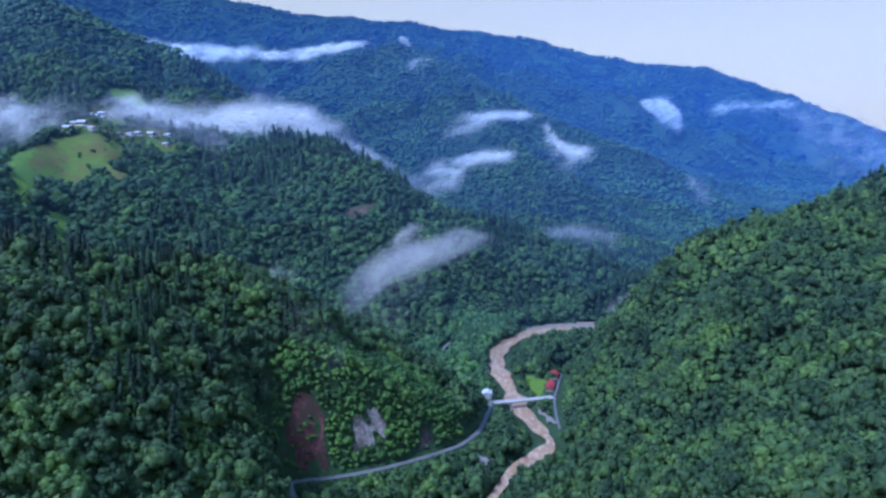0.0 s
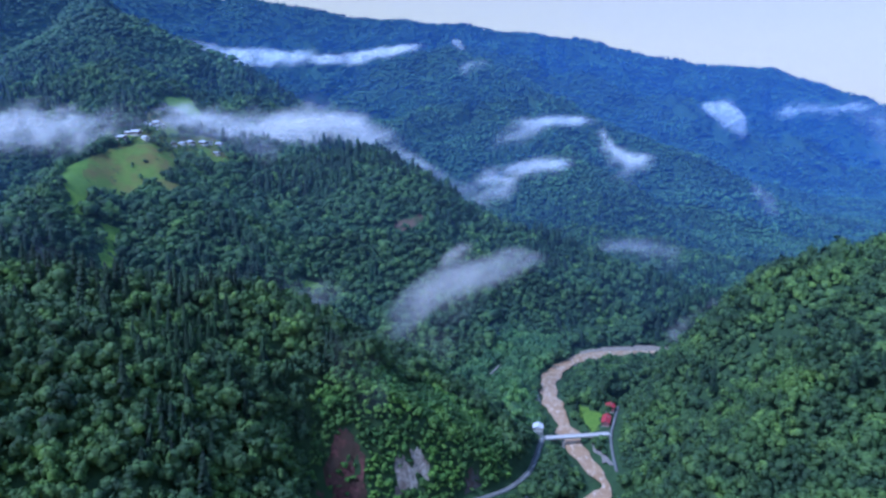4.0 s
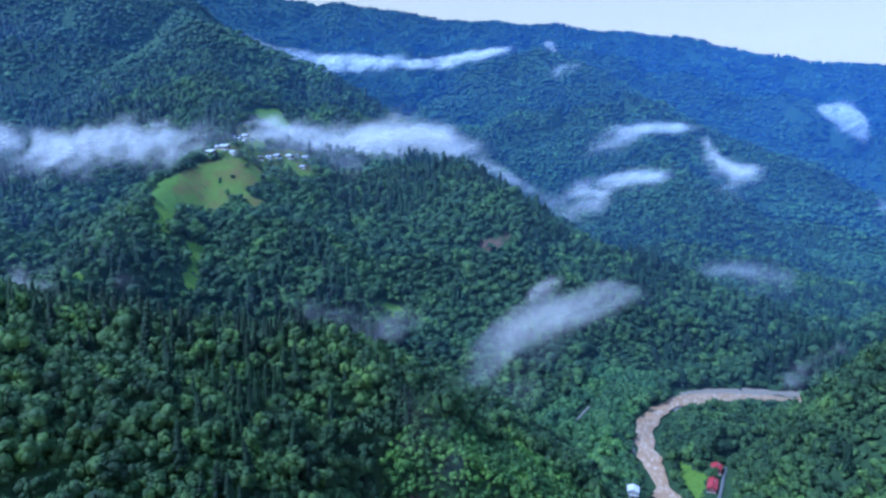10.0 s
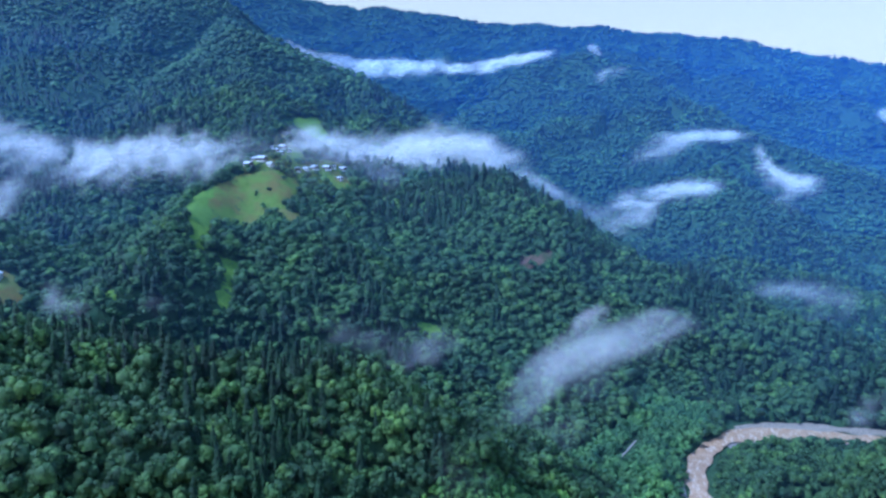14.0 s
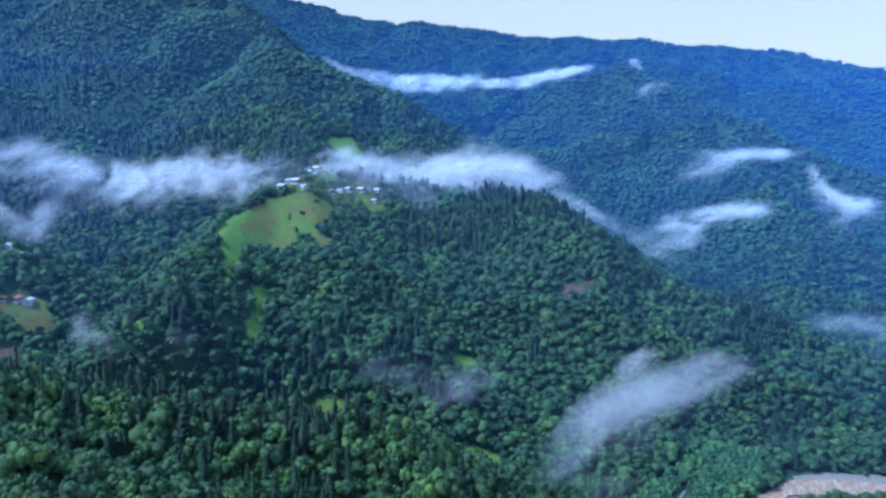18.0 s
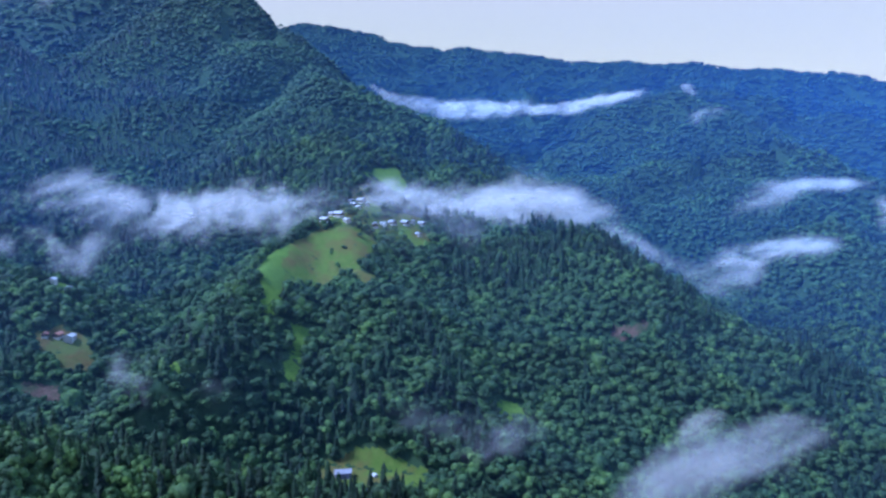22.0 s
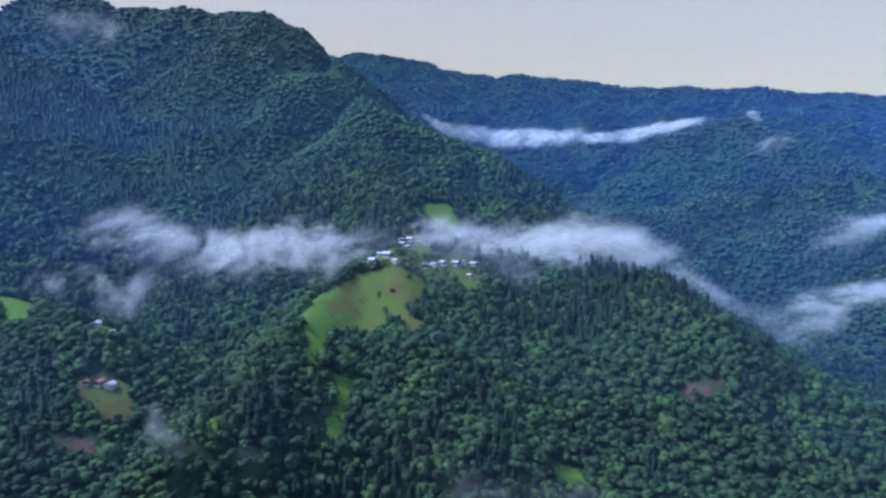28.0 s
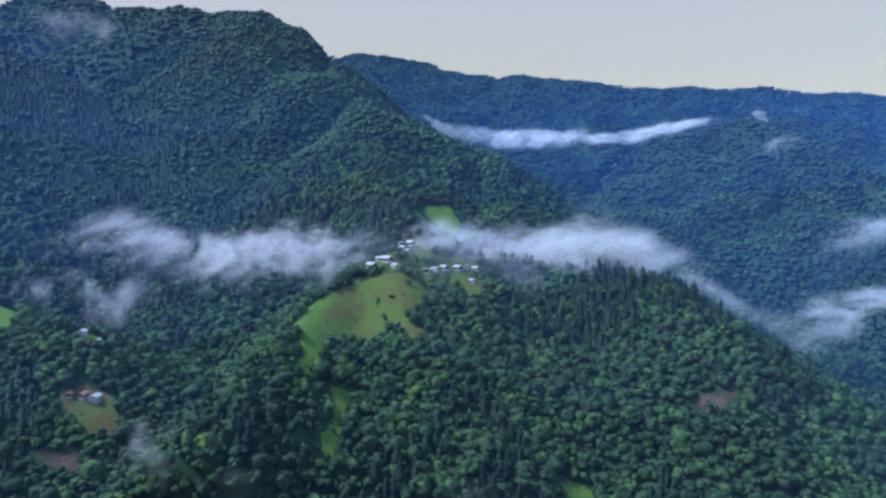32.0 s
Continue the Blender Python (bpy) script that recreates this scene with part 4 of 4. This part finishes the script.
mist([(-181, 2560, 601, 8), (-139, 2560, 585, 19), (-108, 2560, 568, 8)], 3, 10, M_MIST, "scrap of mist on the wooded peak", 0.90)
mist([(-146, 2340, 476, 14), (-75, 2340, 500, 20), (-6, 2340, 503, 10)], 3, 10, M_WISP, "thin mist below the wooded peak", 1.00)
mist([(-23, 1735, 264, 11), (13, 1740, 287, 21), (72, 1760, 293, 19), (148, 1790, 301, 15), (226, 1815, 306, 12), (304, 1830, 297, 8)], 5, 9, M_MIST, "white mist on the mountain's flank", 0.95)
mist([(-45, 1735, 238, 14), (43, 1750, 264, 17), (148, 1780, 289, 20)], 3, 9, M_WISP, "thin mist round the brighter scrap", 0.90)
mist([(-79, 1425, 168, 14), (-13, 1440, 181, 20), (61, 1450, 195, 18), (135, 1465, 208, 13), (204, 1480, 216, 7)], 5, 9, M_MIST, "long mist streak across the mountain's foot", 0.95)
mist([(-131, 1400, 195, 14), (-73, 1420, 161, 21), (-1, 1440, 155, 21), (73, 1450, 169, 14)], 3, 9, M_WISP, "thin mist under the streak", 1.00)
mist([(239, 1740, 278, 9), (260, 1690, 264, 19), (274, 1640, 246, 16), (281, 1600, 224, 17), (316, 1570, 210, 19), (366, 1560, 208, 13), (406, 1560, 201, 5)], 5, 9, M_MIST, "broken mist curling down the spur", 0.90)
mist([(225, 1690, 252, 19), (280, 1590, 200, 21), (341, 1560, 175, 18)], 3, 9, M_WISP, "thin mist below the curl", 0.80)
mist([(209, 1160, 80, 6), (258, 1160, 78, 13), (299, 1165, 74, 14), (341, 1170, 67, 8)], 4, 8, M_WISP, "mist in the valley behind the spur", 0.70)
mist([(139, 1160, 87, 7), (211, 1165, 77, 14), (268, 1180, 77, 24), (313, 1200, 57, 25), (360, 1220, 29, 14)], 4, 8, M_WISP, "thin mist rising at the end of the spur", 0.80)
mist([(607, 1700, 168, 6), (638, 1700, 132, 18), (684, 1700, 89, 18), (723, 1700, 53, 9)], 4, 9, M_WISP, "mist streak down the far gully", 1.00)
mist([(731, 2600, 385, 9), (786, 2600, 368, 20), (852, 2600, 343, 38), (908, 2600, 309, 38), (953, 2600, 266, 13)], 5, 12, M_MIST, "bright mist patch in a far gully", 1.50)
mist([(1101, 2950, 345, 10), (1218, 3000, 358, 32), (1366, 3000, 370, 24), (1562, 3000, 383, 19), (1684, 3000, 395, 8)], 4, 14, M_MIST, "pale mist along the far slope", 0.80)
mist([(1137, 2600, 398, 9), (1267, 2600, 377, 33), (1401, 2600, 313, 96), (1538, 2600, 239, 147), (1673, 2600, 142, 176), (1883, 2600, 55, 157), (2109, 2600, -10, 82)], 6, 20, M_WISP, "mist closing the far end of the valley", 0.80)
mist([(-1816, 1280, 828, 34), (-1714, 1330, 799, 43), (-1597, 1370, 774, 35), (-1511, 1400, 764, 12)], 5, 14, M_WISP, "thin cloud against the mountain", 0.80)

# ---- built things ----
def part(name, bm, mat, parent, label=""):
    me = bpy.data.meshes.new(name)
    bm.to_mesh(me)
    bm.free()
    me.materials.append(mat)
    ob = new(name, me)
    ob.parent = parent
    if label:
        ob["label"] = label
    return ob


def box(x0, x1, y0, y1, z0, z1, bevel=0.0):
    bm = bmesh.new()
    bmesh.ops.create_cube(bm, size=1)
    bmesh.ops.transform(bm, verts=bm.verts, matrix=Matrix.Translation(((x0 + x1) / 2, (y0 + y1) / 2, (z0 + z1) / 2)) @ Matrix.Diagonal((x1 - x0, y1 - y0, z1 - z0, 1)))
    if bevel:
        bmesh.ops.bevel(bm, geom=bm.edges, offset=bevel, segments=1, affect="EDGES")
    return bm


def prism(profile, y0, y1):
    """A closed outline in x and z, drawn out along y."""
    bm = bmesh.new()
    a = [bm.verts.new((x, y0, z)) for x, z in profile]
    b = [bm.verts.new((x, y1, z)) for x, z in profile]
    bm.faces.new(a[::-1]), bm.faces.new(b)
    for k in range(len(a)):
        j = (k + 1) % len(a)
        bm.faces.new((a[k], a[j], b[j], b[k]))
    bmesh.ops.recalc_face_normals(bm, faces=bm.faces)
    return bm


HOMES = []


def house(x, y, turn, w, d, h, rise, walls, roof, label, rows=2, cols=3, base=None, group="", porch=False):
    """A gabled house, ridge along its depth: body, plinth, roof, windows, door, chimney."""
    z = (level(x, y) if base is None else base) - 0.2
    root = new("house")
    HOMES.append((x, y))
    root.matrix_world = pose(x, y, z, 0, 0, turn)
    tagged(root, label, "house", group)
    part("plinth", box(-w / 2 - 0.08, w / 2 + 0.08, -d / 2 - 0.08, d / 2 + 0.08, -2.5, 0.5), M_CONCRETE, root)
    part("wall", prism([(-w / 2, 0.5), (w / 2, 0.5), (w / 2, h), (0, h + rise), (-w / 2, h)], -d / 2, d / 2), walls, root)
    t, o = 0.16, 0.7
    s = rise / (w / 2)
    for side in (-1, 1):
        e = side * (w / 2 + o)
        part("roof_slope", prism([(0, h + rise + 0.02), (e, h - o * s + 0.02), (e, h - o * s + 0.02 + t), (0, h + rise + 0.02 + t)], -d / 2 - o, d / 2 + o), roof, root)
    part("ridge_cap", box(-0.16, 0.16, -d / 2 - o, d / 2 + o, h + rise + 0.1, h + rise + 0.26, 0.04), roof, root)
    part("chimney", box(w * 0.16, w * 0.16 + 0.6, d * 0.1, d * 0.1 + 0.6, h + rise * 0.4, h + rise + 0.7, 0.04), M_CONCRETE, root)
    lift = (h - 0.7) / rows
    for r in range(rows):
        for c in range(cols):
            cx = -w / 2 + (c + 0.5) * w / cols
            z0 = 0.7 + r * lift + lift * 0.25
            if r == 0 and c == cols // 2:
                door = part("door", box(cx - 0.5, cx + 0.5, -d / 2 - 0.06, -d / 2 + 0.05, 0.5, 2.55), M_TIMBER, root)
                continue
            for yy in (-d / 2, d / 2):
                fr = part("window", box(cx - 0.62, cx + 0.62, yy - 0.07, yy + 0.07, z0, z0 + 1.3), M_TIMBER, root)
                part("pane", box(cx - 0.52, cx + 0.52, yy - 0.09, yy + 0.09, z0 + 0.1, z0 + 1.2), M_GLASS, fr)
        for c in range(max(1, int(d / 3))):
            cy = -d / 2 + (c + 0.5) * d / max(1, int(d / 3))
            z0 = 0.7 + r * lift + lift * 0.25
            for xx in (-w / 2, w / 2):
                fr = part("window", box(xx - 0.07, xx + 0.07, cy - 0.6, cy + 0.6, z0, z0 + 1.3), M_TIMBER, root)
                part("pane", box(xx - 0.09, xx + 0.09, cy - 0.5, cy + 0.5, z0 + 0.1, z0 + 1.2), M_GLASS, fr)
    if porch:
        part("balcony", box(-w / 2, w / 2, -d / 2 - 1.6, -d / 2, h * 0.52, h * 0.52 + 0.18), M_CONCRETE, root)
        part("balcony_rail", box(-w / 2, w / 2, -d / 2 - 1.6, -d / 2 - 1.52, h * 0.52 + 0.18, h * 0.52 + 1.05), M_WHITE, root)
        for k in range(5):
            px = -w / 2 + 0.15 + k * (w - 0.3) / 4
            part("post", box(px - 0.1, px + 0.1, -d / 2 - 1.6, -d / 2 - 1.4, 0.3, h - 0.1), M_WHITE, root)
    return root


# by the river
house(42.0, 596.5, -4, 8.2, 8.5, 6.8, 1.6, M_WHITE, M_TIN, "small white plastered house with a pale roof beside the bridge", base=4.7, porch=True)
house(115, 652, -14, 8.0, 9.5, 5.0, 1.8, M_PINK, M_REDROOF, "faded red house with a bright red sheet roof", base=4.6)
house(107, 624, -14, 6.8, 17.0, 3.8, 1.6, M_PINK, M_REDROOF, "long low house with a red sheet roof beside the narrow lane", rows=1, base=4.4)
# side valley
house(-354, 704, -58, 9.0, 15, 6.2, 1.6, M_VIOLET, M_SLATE, "violet two-storey farmhouse with a weathered grey roof in the side valley", porch=True)
house(-329, 721, 50, 3.2, 4.0, 2.4, 0.6, M_WHITE, M_TIN, "small white shed on the grass", rows=1, cols=2)
# scattered farms
house(-782, 738, 30, 8.5, 8.5, 6.5, 1.8, M_WHITE, M_TIN, "white two-storey farmhouse high on the wooded slope", porch=True)
house(-768, 748, 10, 5, 6, 2.8, 1.0, M_TIMBER, M_TIN, "small shed behind the white farmhouse", rows=1, cols=2)
house(-702, 695, 25, 9.0, 10.0, 5.6, 2.0, M_WHITE, M_TIN, "white farmhouse with a pale gabled roof above a yellow field", porch=True)
house(-713, 689, 15, 8.0, 9.0, 4.0, 1.6, M_TIMBER, M_ORANGE, "brown timber barn with a rusty roof beside the farmhouse", rows=1)
house(-721, 680, 40, 6.0, 8.0, 3.2, 1.4, M_TIMBER, M_ORANGE, "small timber shed with a rusty roof", rows=1, cols=2)
# the village on its shoulder
V_GROUP = "village houses on the hill shoulder"
for k, (x, y, turn, w, d, h, roof) in enumerate([
        (-566, 1012, 75, 10, 13, 5.5, M_TIN), (-553, 1030, 82, 11, 14, 6.0, M_TIN), (-536, 1024, 70, 8, 10, 5.0, M_TIN), (-568, 1034, 75, 7, 9, 4.5, M_TIN),
        (-511, 1064, 30, 9, 10, 6.0, M_TIN), (-506, 1082, 80, 7, 9, 4.5, M_TIN), (-498, 1096, 65, 9, 11, 5.0, M_TIN),
        (-483, 1110, 75, 9, 12, 5.5, M_TIN), (-476, 1122, 20, 7, 9, 4.5, M_TIN), (-464, 1130, 75, 9, 11, 4.5, M_TIN),
        (-562, 1112, 75, 10, 12, 5.0, M_TIN), (-550, 1110, 30, 7, 9, 4.0, M_TIN), (-556, 1078, 75, 8, 10, 4.5, M_TIN), (-545, 1074, 80, 6, 7, 4.0, M_TIN), (-574, 1104, 75, 6, 8, 4.0, M_TIN),
        (-458, 1104, 75, 6, 8, 4.0, M_TIN)]):
    walls = (M_TIMBER, M_TIMBER, M_WHITE)[k % 3]
    house(x, y, turn, w, d, h * 0.72, 0.24 * w, walls, roof, "village house with a pale tin roof on the grassy shoulder" if walls is M_WHITE else "dark timber village house with a pale tin roof", group=V_GROUP)
house(-441, 1064, 80, 8, 19, 4.0, 1.5, M_WHITE, M_ORANGE, "long low building with a faded orange roof below the village", rows=1)


# ---- the bridge ----
def bridge():
    a, b = Vector((46, 586.5, 4.75)), Vector((106, 600, 4.75))
    length = (b - a).length
    root = new("bridge")
    root.matrix_world = pose(a.x, a.y, a.z, 0, 0, math.degrees(math.atan2(b.y - a.y, b.x - a.x)))
    tagged(root, "pale concrete road bridge on two piers over the muddy river", "bridge")
    part("deck", box(0, length, -2.9, 2.9, -0.45, 0.12, 0.03), M_CONCRETE, root)
    part("roadway", box(0.2, length - 0.2, -2.3, 2.3, 0.124, 0.2), M_CONCRETE, root)
    for yy in (-2.0, 0.0, 2.0):
        part("girder", box(0.4, length - 0.4, yy - 0.3, yy + 0.3, -1.5, -0.45), M_CONCRETE, root)
    for xx in (length * 0.30, length * 0.74):
        part("pier", box(xx - 0.8, xx + 0.8, -2.6, 2.6, -11, -1.5, 0.15), M_CONCRETE, root)
    for xx in (-0.6, length + 0.6):
        part("abutment", box(xx - 1.4, xx + 1.4, -3.4, 3.4, -8, -0.46), M_CONCRETE, root)
    for yy in (-2.75, 2.75):
        part("kerb", box(0, length, yy - 0.15, yy + 0.15, 0.124, 0.42, 0.02), M_CONCRETE, root)
        part("handrail", box(0, length, yy - 0.05, yy + 0.05, 1.08, 1.18), M_STEEL, root)
        part("handrail", box(0, length, yy - 0.03, yy + 0.03, 0.74, 0.8), M_STEEL, root)
        n = 24
        for k in range(n):
            xx = 0.3 + k * (length - 0.6) / (n - 1)
            part("post", box(xx - 0.06, xx + 0.06, yy - 0.06, yy + 0.06, 0.4, 1.1), M_STEEL, root)


bridge()


def low_wall(x, y, turn, length):
    root = new("low_wall", None)
    root.matrix_world = pose(x, y, level(x, y), 0, 0, turn)
    tagged(root, "short white roadside wall near the bridge house", "wall")
    part("wall_body", box(-length / 2, length / 2, -0.2, 0.2, -0.5, 1.0, 0.04), M_WHITE, root)
    part("coping", box(-length / 2 - 0.05, length / 2 + 0.05, -0.27, 0.27, 1.0, 1.1, 0.02), M_CONCRETE, root)


low_wall(34, 589, 20, 4.0)

# ---- single trees nearest the flight ----
def broad_tree(k):
    """A broadleaf tree 1 wide and 1 high, scaled when it is set: trunk with limbs, and its crown."""
    root = new("broadleaf_tree")
    bm = bmesh.new()
    bmesh.ops.create_cone(bm, segments=7, radius1=0.035, radius2=0.016, depth=0.55, cap_ends=True, matrix=Matrix.Translation((0, 0, 0.275)))
    for j in range(5):
        a = j * 1.257 + k
        m = Matrix.Translation((0, 0, 0.34 + 0.03 * j)) @ Matrix.Rotation(a, 4, "Z") @ Matrix.Rotation(radians(42), 4, "Y") @ Matrix.Translation((0, 0, 0.14))
        bmesh.ops.create_cone(bm, segments=5, radius1=0.013, radius2=0.004, depth=0.3, cap_ends=True, matrix=m)
    part("trunk", bm, M_BARK, root)
    v, f = broad_crown(9, 160, 6, 3)
    crown = new("crown", mesh_from("crown", v, f, M_BROAD))
    crown.parent = root
    return tagged(root, "tall green broadleaf tree on the steep slope", "tree", "single broadleaf trees")


def fir_tree(k):
    root = new("conifer_tree")
    bm = bmesh.new()
    bmesh.ops.create_cone(bm, segments=7, radius1=0.018, radius2=0.004, depth=0.95, cap_ends=True, matrix=Matrix.Translation((0, 0, 0.475)))
    part("trunk", bm, M_BARK, root)
    v, f = fir_crown(12, 12)
    crown = new("crown", mesh_from("crown", v, f, M_CONIF))
    crown.parent = root
    return tagged(root, "tall dark green conifer on the steep slope", "tree", "single conifers")


def set_trees(models, spots):
    for k, (x, y, z, w, h) in enumerate(spots):
        m = pose(x, y, z, 0, 0, float(rng.uniform(0, 360))) @ Matrix.Diagonal((w, w, h, 1))
        tree = models[k % len(models)]
        if k < len(models):
            tree.matrix_basis = m
        else:
            first = tree.matrix_basis.to_scale()
            copy_thing(tree, m @ Matrix.Diagonal((1 / first.x, 1 / first.y, 1 / first.z, 1)))


near_broad = [broad_crown(3 + k % 3, 34, 5, 2) for k in range(12)]
near_fir = [fir_crown(8, 8) for _ in range(5)]
mid_broad = [broad_crown(1 + k % 3, 11, 5, 2) for k in range(9)]
mid_fir = [fir_crown(4, 6) for _ in range(4)]
far_broad = [broad_crown(1, 0, 5, 2) for _ in range(9)]
far_fir = [fir_crown(2, 5) for _ in range(3)]

x, y = scatter(-520, 520, 150, 760, 6.2)
keep = (zone(x, y) < 640) & (np.abs(x + 40) < 0.95 * (y - 60) + 40) & wooded(x, y)
x, y = x[keep], y[keep]
low = inside(x, y, SHRUBS) | inside(x, y, ALDERS) | inside(x, y, BEND)
x, y = x[~low], y[~low]
fir = rng.random(len(x)) < fir_share(x, y)
single = ((x > -240) & (x < -140) & (y > 392) & (y < 478)) | ((x > 165) & (x < 265) & (y > 475) & (y < 560))
B, F = stand(x, y, 0, 9.8, 11.5), stand(x, y, 1, 16, 18.5)
set_trees([broad_tree(k) for k in range(6)], B[single & ~fir][:290])
set_trees([fir_tree(k) for k in range(4)], F[single & fir][:200])
plant("broadleaf_wood", near_broad, B[~single & ~fir], M_BROAD, "dense green broadleaf wood on the near slopes", "trees")
plant("conifer_wood", near_fir, F[~single & fir], M_CONIF, "dark green conifers among the near slopes' wood", "trees")
# undergrowth fills the steep faces between the trunks
ux, uy = scatter(-420, 380, 250, 640, 6.8)
keep = (zone(ux, uy) < 560) & (np.abs(ux + 40) < 0.95 * (uy - 60) + 40) & wooded(ux, uy) & ~inside(ux, uy, SHRUBS)
plant("undergrowth", far_broad, stand(ux[keep], uy[keep], 0, 7.5, 6.0), M_BROAD, "dense green undergrowth between the trees", "bushes")

sx, sy = scatter(-124, 40, 420, 560, 2.5)
keep = inside(sx, sy, SHRUBS) & wooded(sx, sy)
plant("shrubs", mid_broad, stand(sx[keep], sy[keep], 0, 5.0, 4.6), M_SHRUB, "bright green shrubs over the road cutting", "bushes")
sx, sy = scatter(-80, 120, 540, 900, 6.0)
keep = inside(sx, sy, ALDERS) & wooded(sx, sy)
plant("alder_wood", near_broad, stand(sx[keep], sy[keep], 0, 8.5, 9.5), M_ALDER, "light green alder wood on the valley floor", "trees")
sx, sy = scatter(70, 280, 660, 860, 6.0)
keep = inside(sx, sy, BEND) & wooded(sx, sy)
plant("alder_wood", near_broad, stand(sx[keep], sy[keep], 0, 8.5, 8.0), M_BROAD, "low green wood inside the river bend", "trees")

# the wood goes on beneath and behind the flight
x, y = scatter(-420, 420, -420, 330, 9.0)
keep = ((zone(x, y) >= 640) | (np.abs(x + 40) >= 0.95 * (y - 60) + 40) | (y < 150)) & (along(x, y, RIVER)[0] > 16) & (along(x, y, ROAD)[0] > 7)
plant("broadleaf_wood", far_broad, stand(x[keep], y[keep], 0, 13.0, 12.0), M_BROAD, "green broadleaf wood on the valley floor", "trees")

x, y = scatter(-1500, 1100, 380, 1560, 8.2)
ex, ey = scatter(-1500, 1100, 380, 1560, 13.0)
slope = steep(ex, ey) > 0.6
x, y = np.concatenate([x, ex[slope]]), np.concatenate([y, ey[slope]])
keep = (zone(x, y) >= 640) & (zone(x, y) < 1430) & (x > -1.9 * (y - 240) - 150) & (x < 0.75 * y + 60) & wooded(x, y) & ~inside(x, y, ALDERS) & ~inside(x, y, BEND)
x, y = x[keep], y[keep]
fir = rng.random(len(x)) < fir_share(x, y)
plant("broadleaf_wood", mid_broad, stand(x[~fir], y[~fir], 0, 12.8, 11.0), M_BROAD, "dense green broadleaf wood round the village hill", "trees")
plant("conifer_wood", mid_fir, stand(x[fir], y[fir], 1, 24, 19), M_CONIF, "dark conifers on the crest of the village hill", "trees")

for near, past, gap, w, h in ((1430, 2150, 10.8, 14, 8.5), (2150, 9000, 16.5, 20, 7.5)):
    x, y = scatter(-3200, 2300, 800, 3640, gap)
    keep = (zone(x, y) >= near) & (zone(x, y) < past) & (x > -1.9 * (y - 240) - 200) & (x < 0.72 * y + 100)
    x, y = x[keep], y[keep]
    fir = rng.random(len(x)) < fir_share(x, y)
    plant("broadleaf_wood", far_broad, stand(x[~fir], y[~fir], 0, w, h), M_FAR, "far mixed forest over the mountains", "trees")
    plant("conifer_wood", far_fir, stand(x[fir], y[fir], 1, 1.5 * w, 1.5 * h), M_CONIF, "far dark conifers on the mountain ridges", "trees")

# bushes hold on in the cuttings, trees stand among the village houses
for poly, gap, w, h, cover, mat, name, label in ((SLIP, 3.2, 4.0, 3.2, 0.25, M_SHRUB, "shrubs", "green bushes on the landslip"), (CLIFF, 3.0, 3.4, 2.6, 0.4, M_SHRUB, "shrubs", "green bushes in the cracks of the rock face"), (BLUFF, 3.0, 3.8, 3.2, 0.0, M_SHRUB, "shrubs", "green bushes on the dark bluff"), (VILLAGE, 8.0, 9.0, 8.0, -0.15, M_BROAD, "garden_trees", "green fruit trees among the village houses"), (MEADOW, 7.0, 6.0, 4.0, 0.95, M_BROAD, "hedge_bushes", "small bushes dotted over the meadow")):
    P = np.array(poly)
    sx, sy = scatter(P[:, 0].min(), P[:, 0].max(), P[:, 1].min(), P[:, 1].max(), gap)
    keep = inside(sx, sy, poly) & (fbm(sx, sy, 3 * gap, 2, 77) > cover)
    if poly is VILLAGE:
        for hx, hy in HOMES:
            keep &= np.hypot(sx - hx, sy - hy) > 11
    plant(name, mid_broad, stand(sx[keep], sy[keep], 0, w, h), mat, label, "trees" if poly is VILLAGE else "bushes")
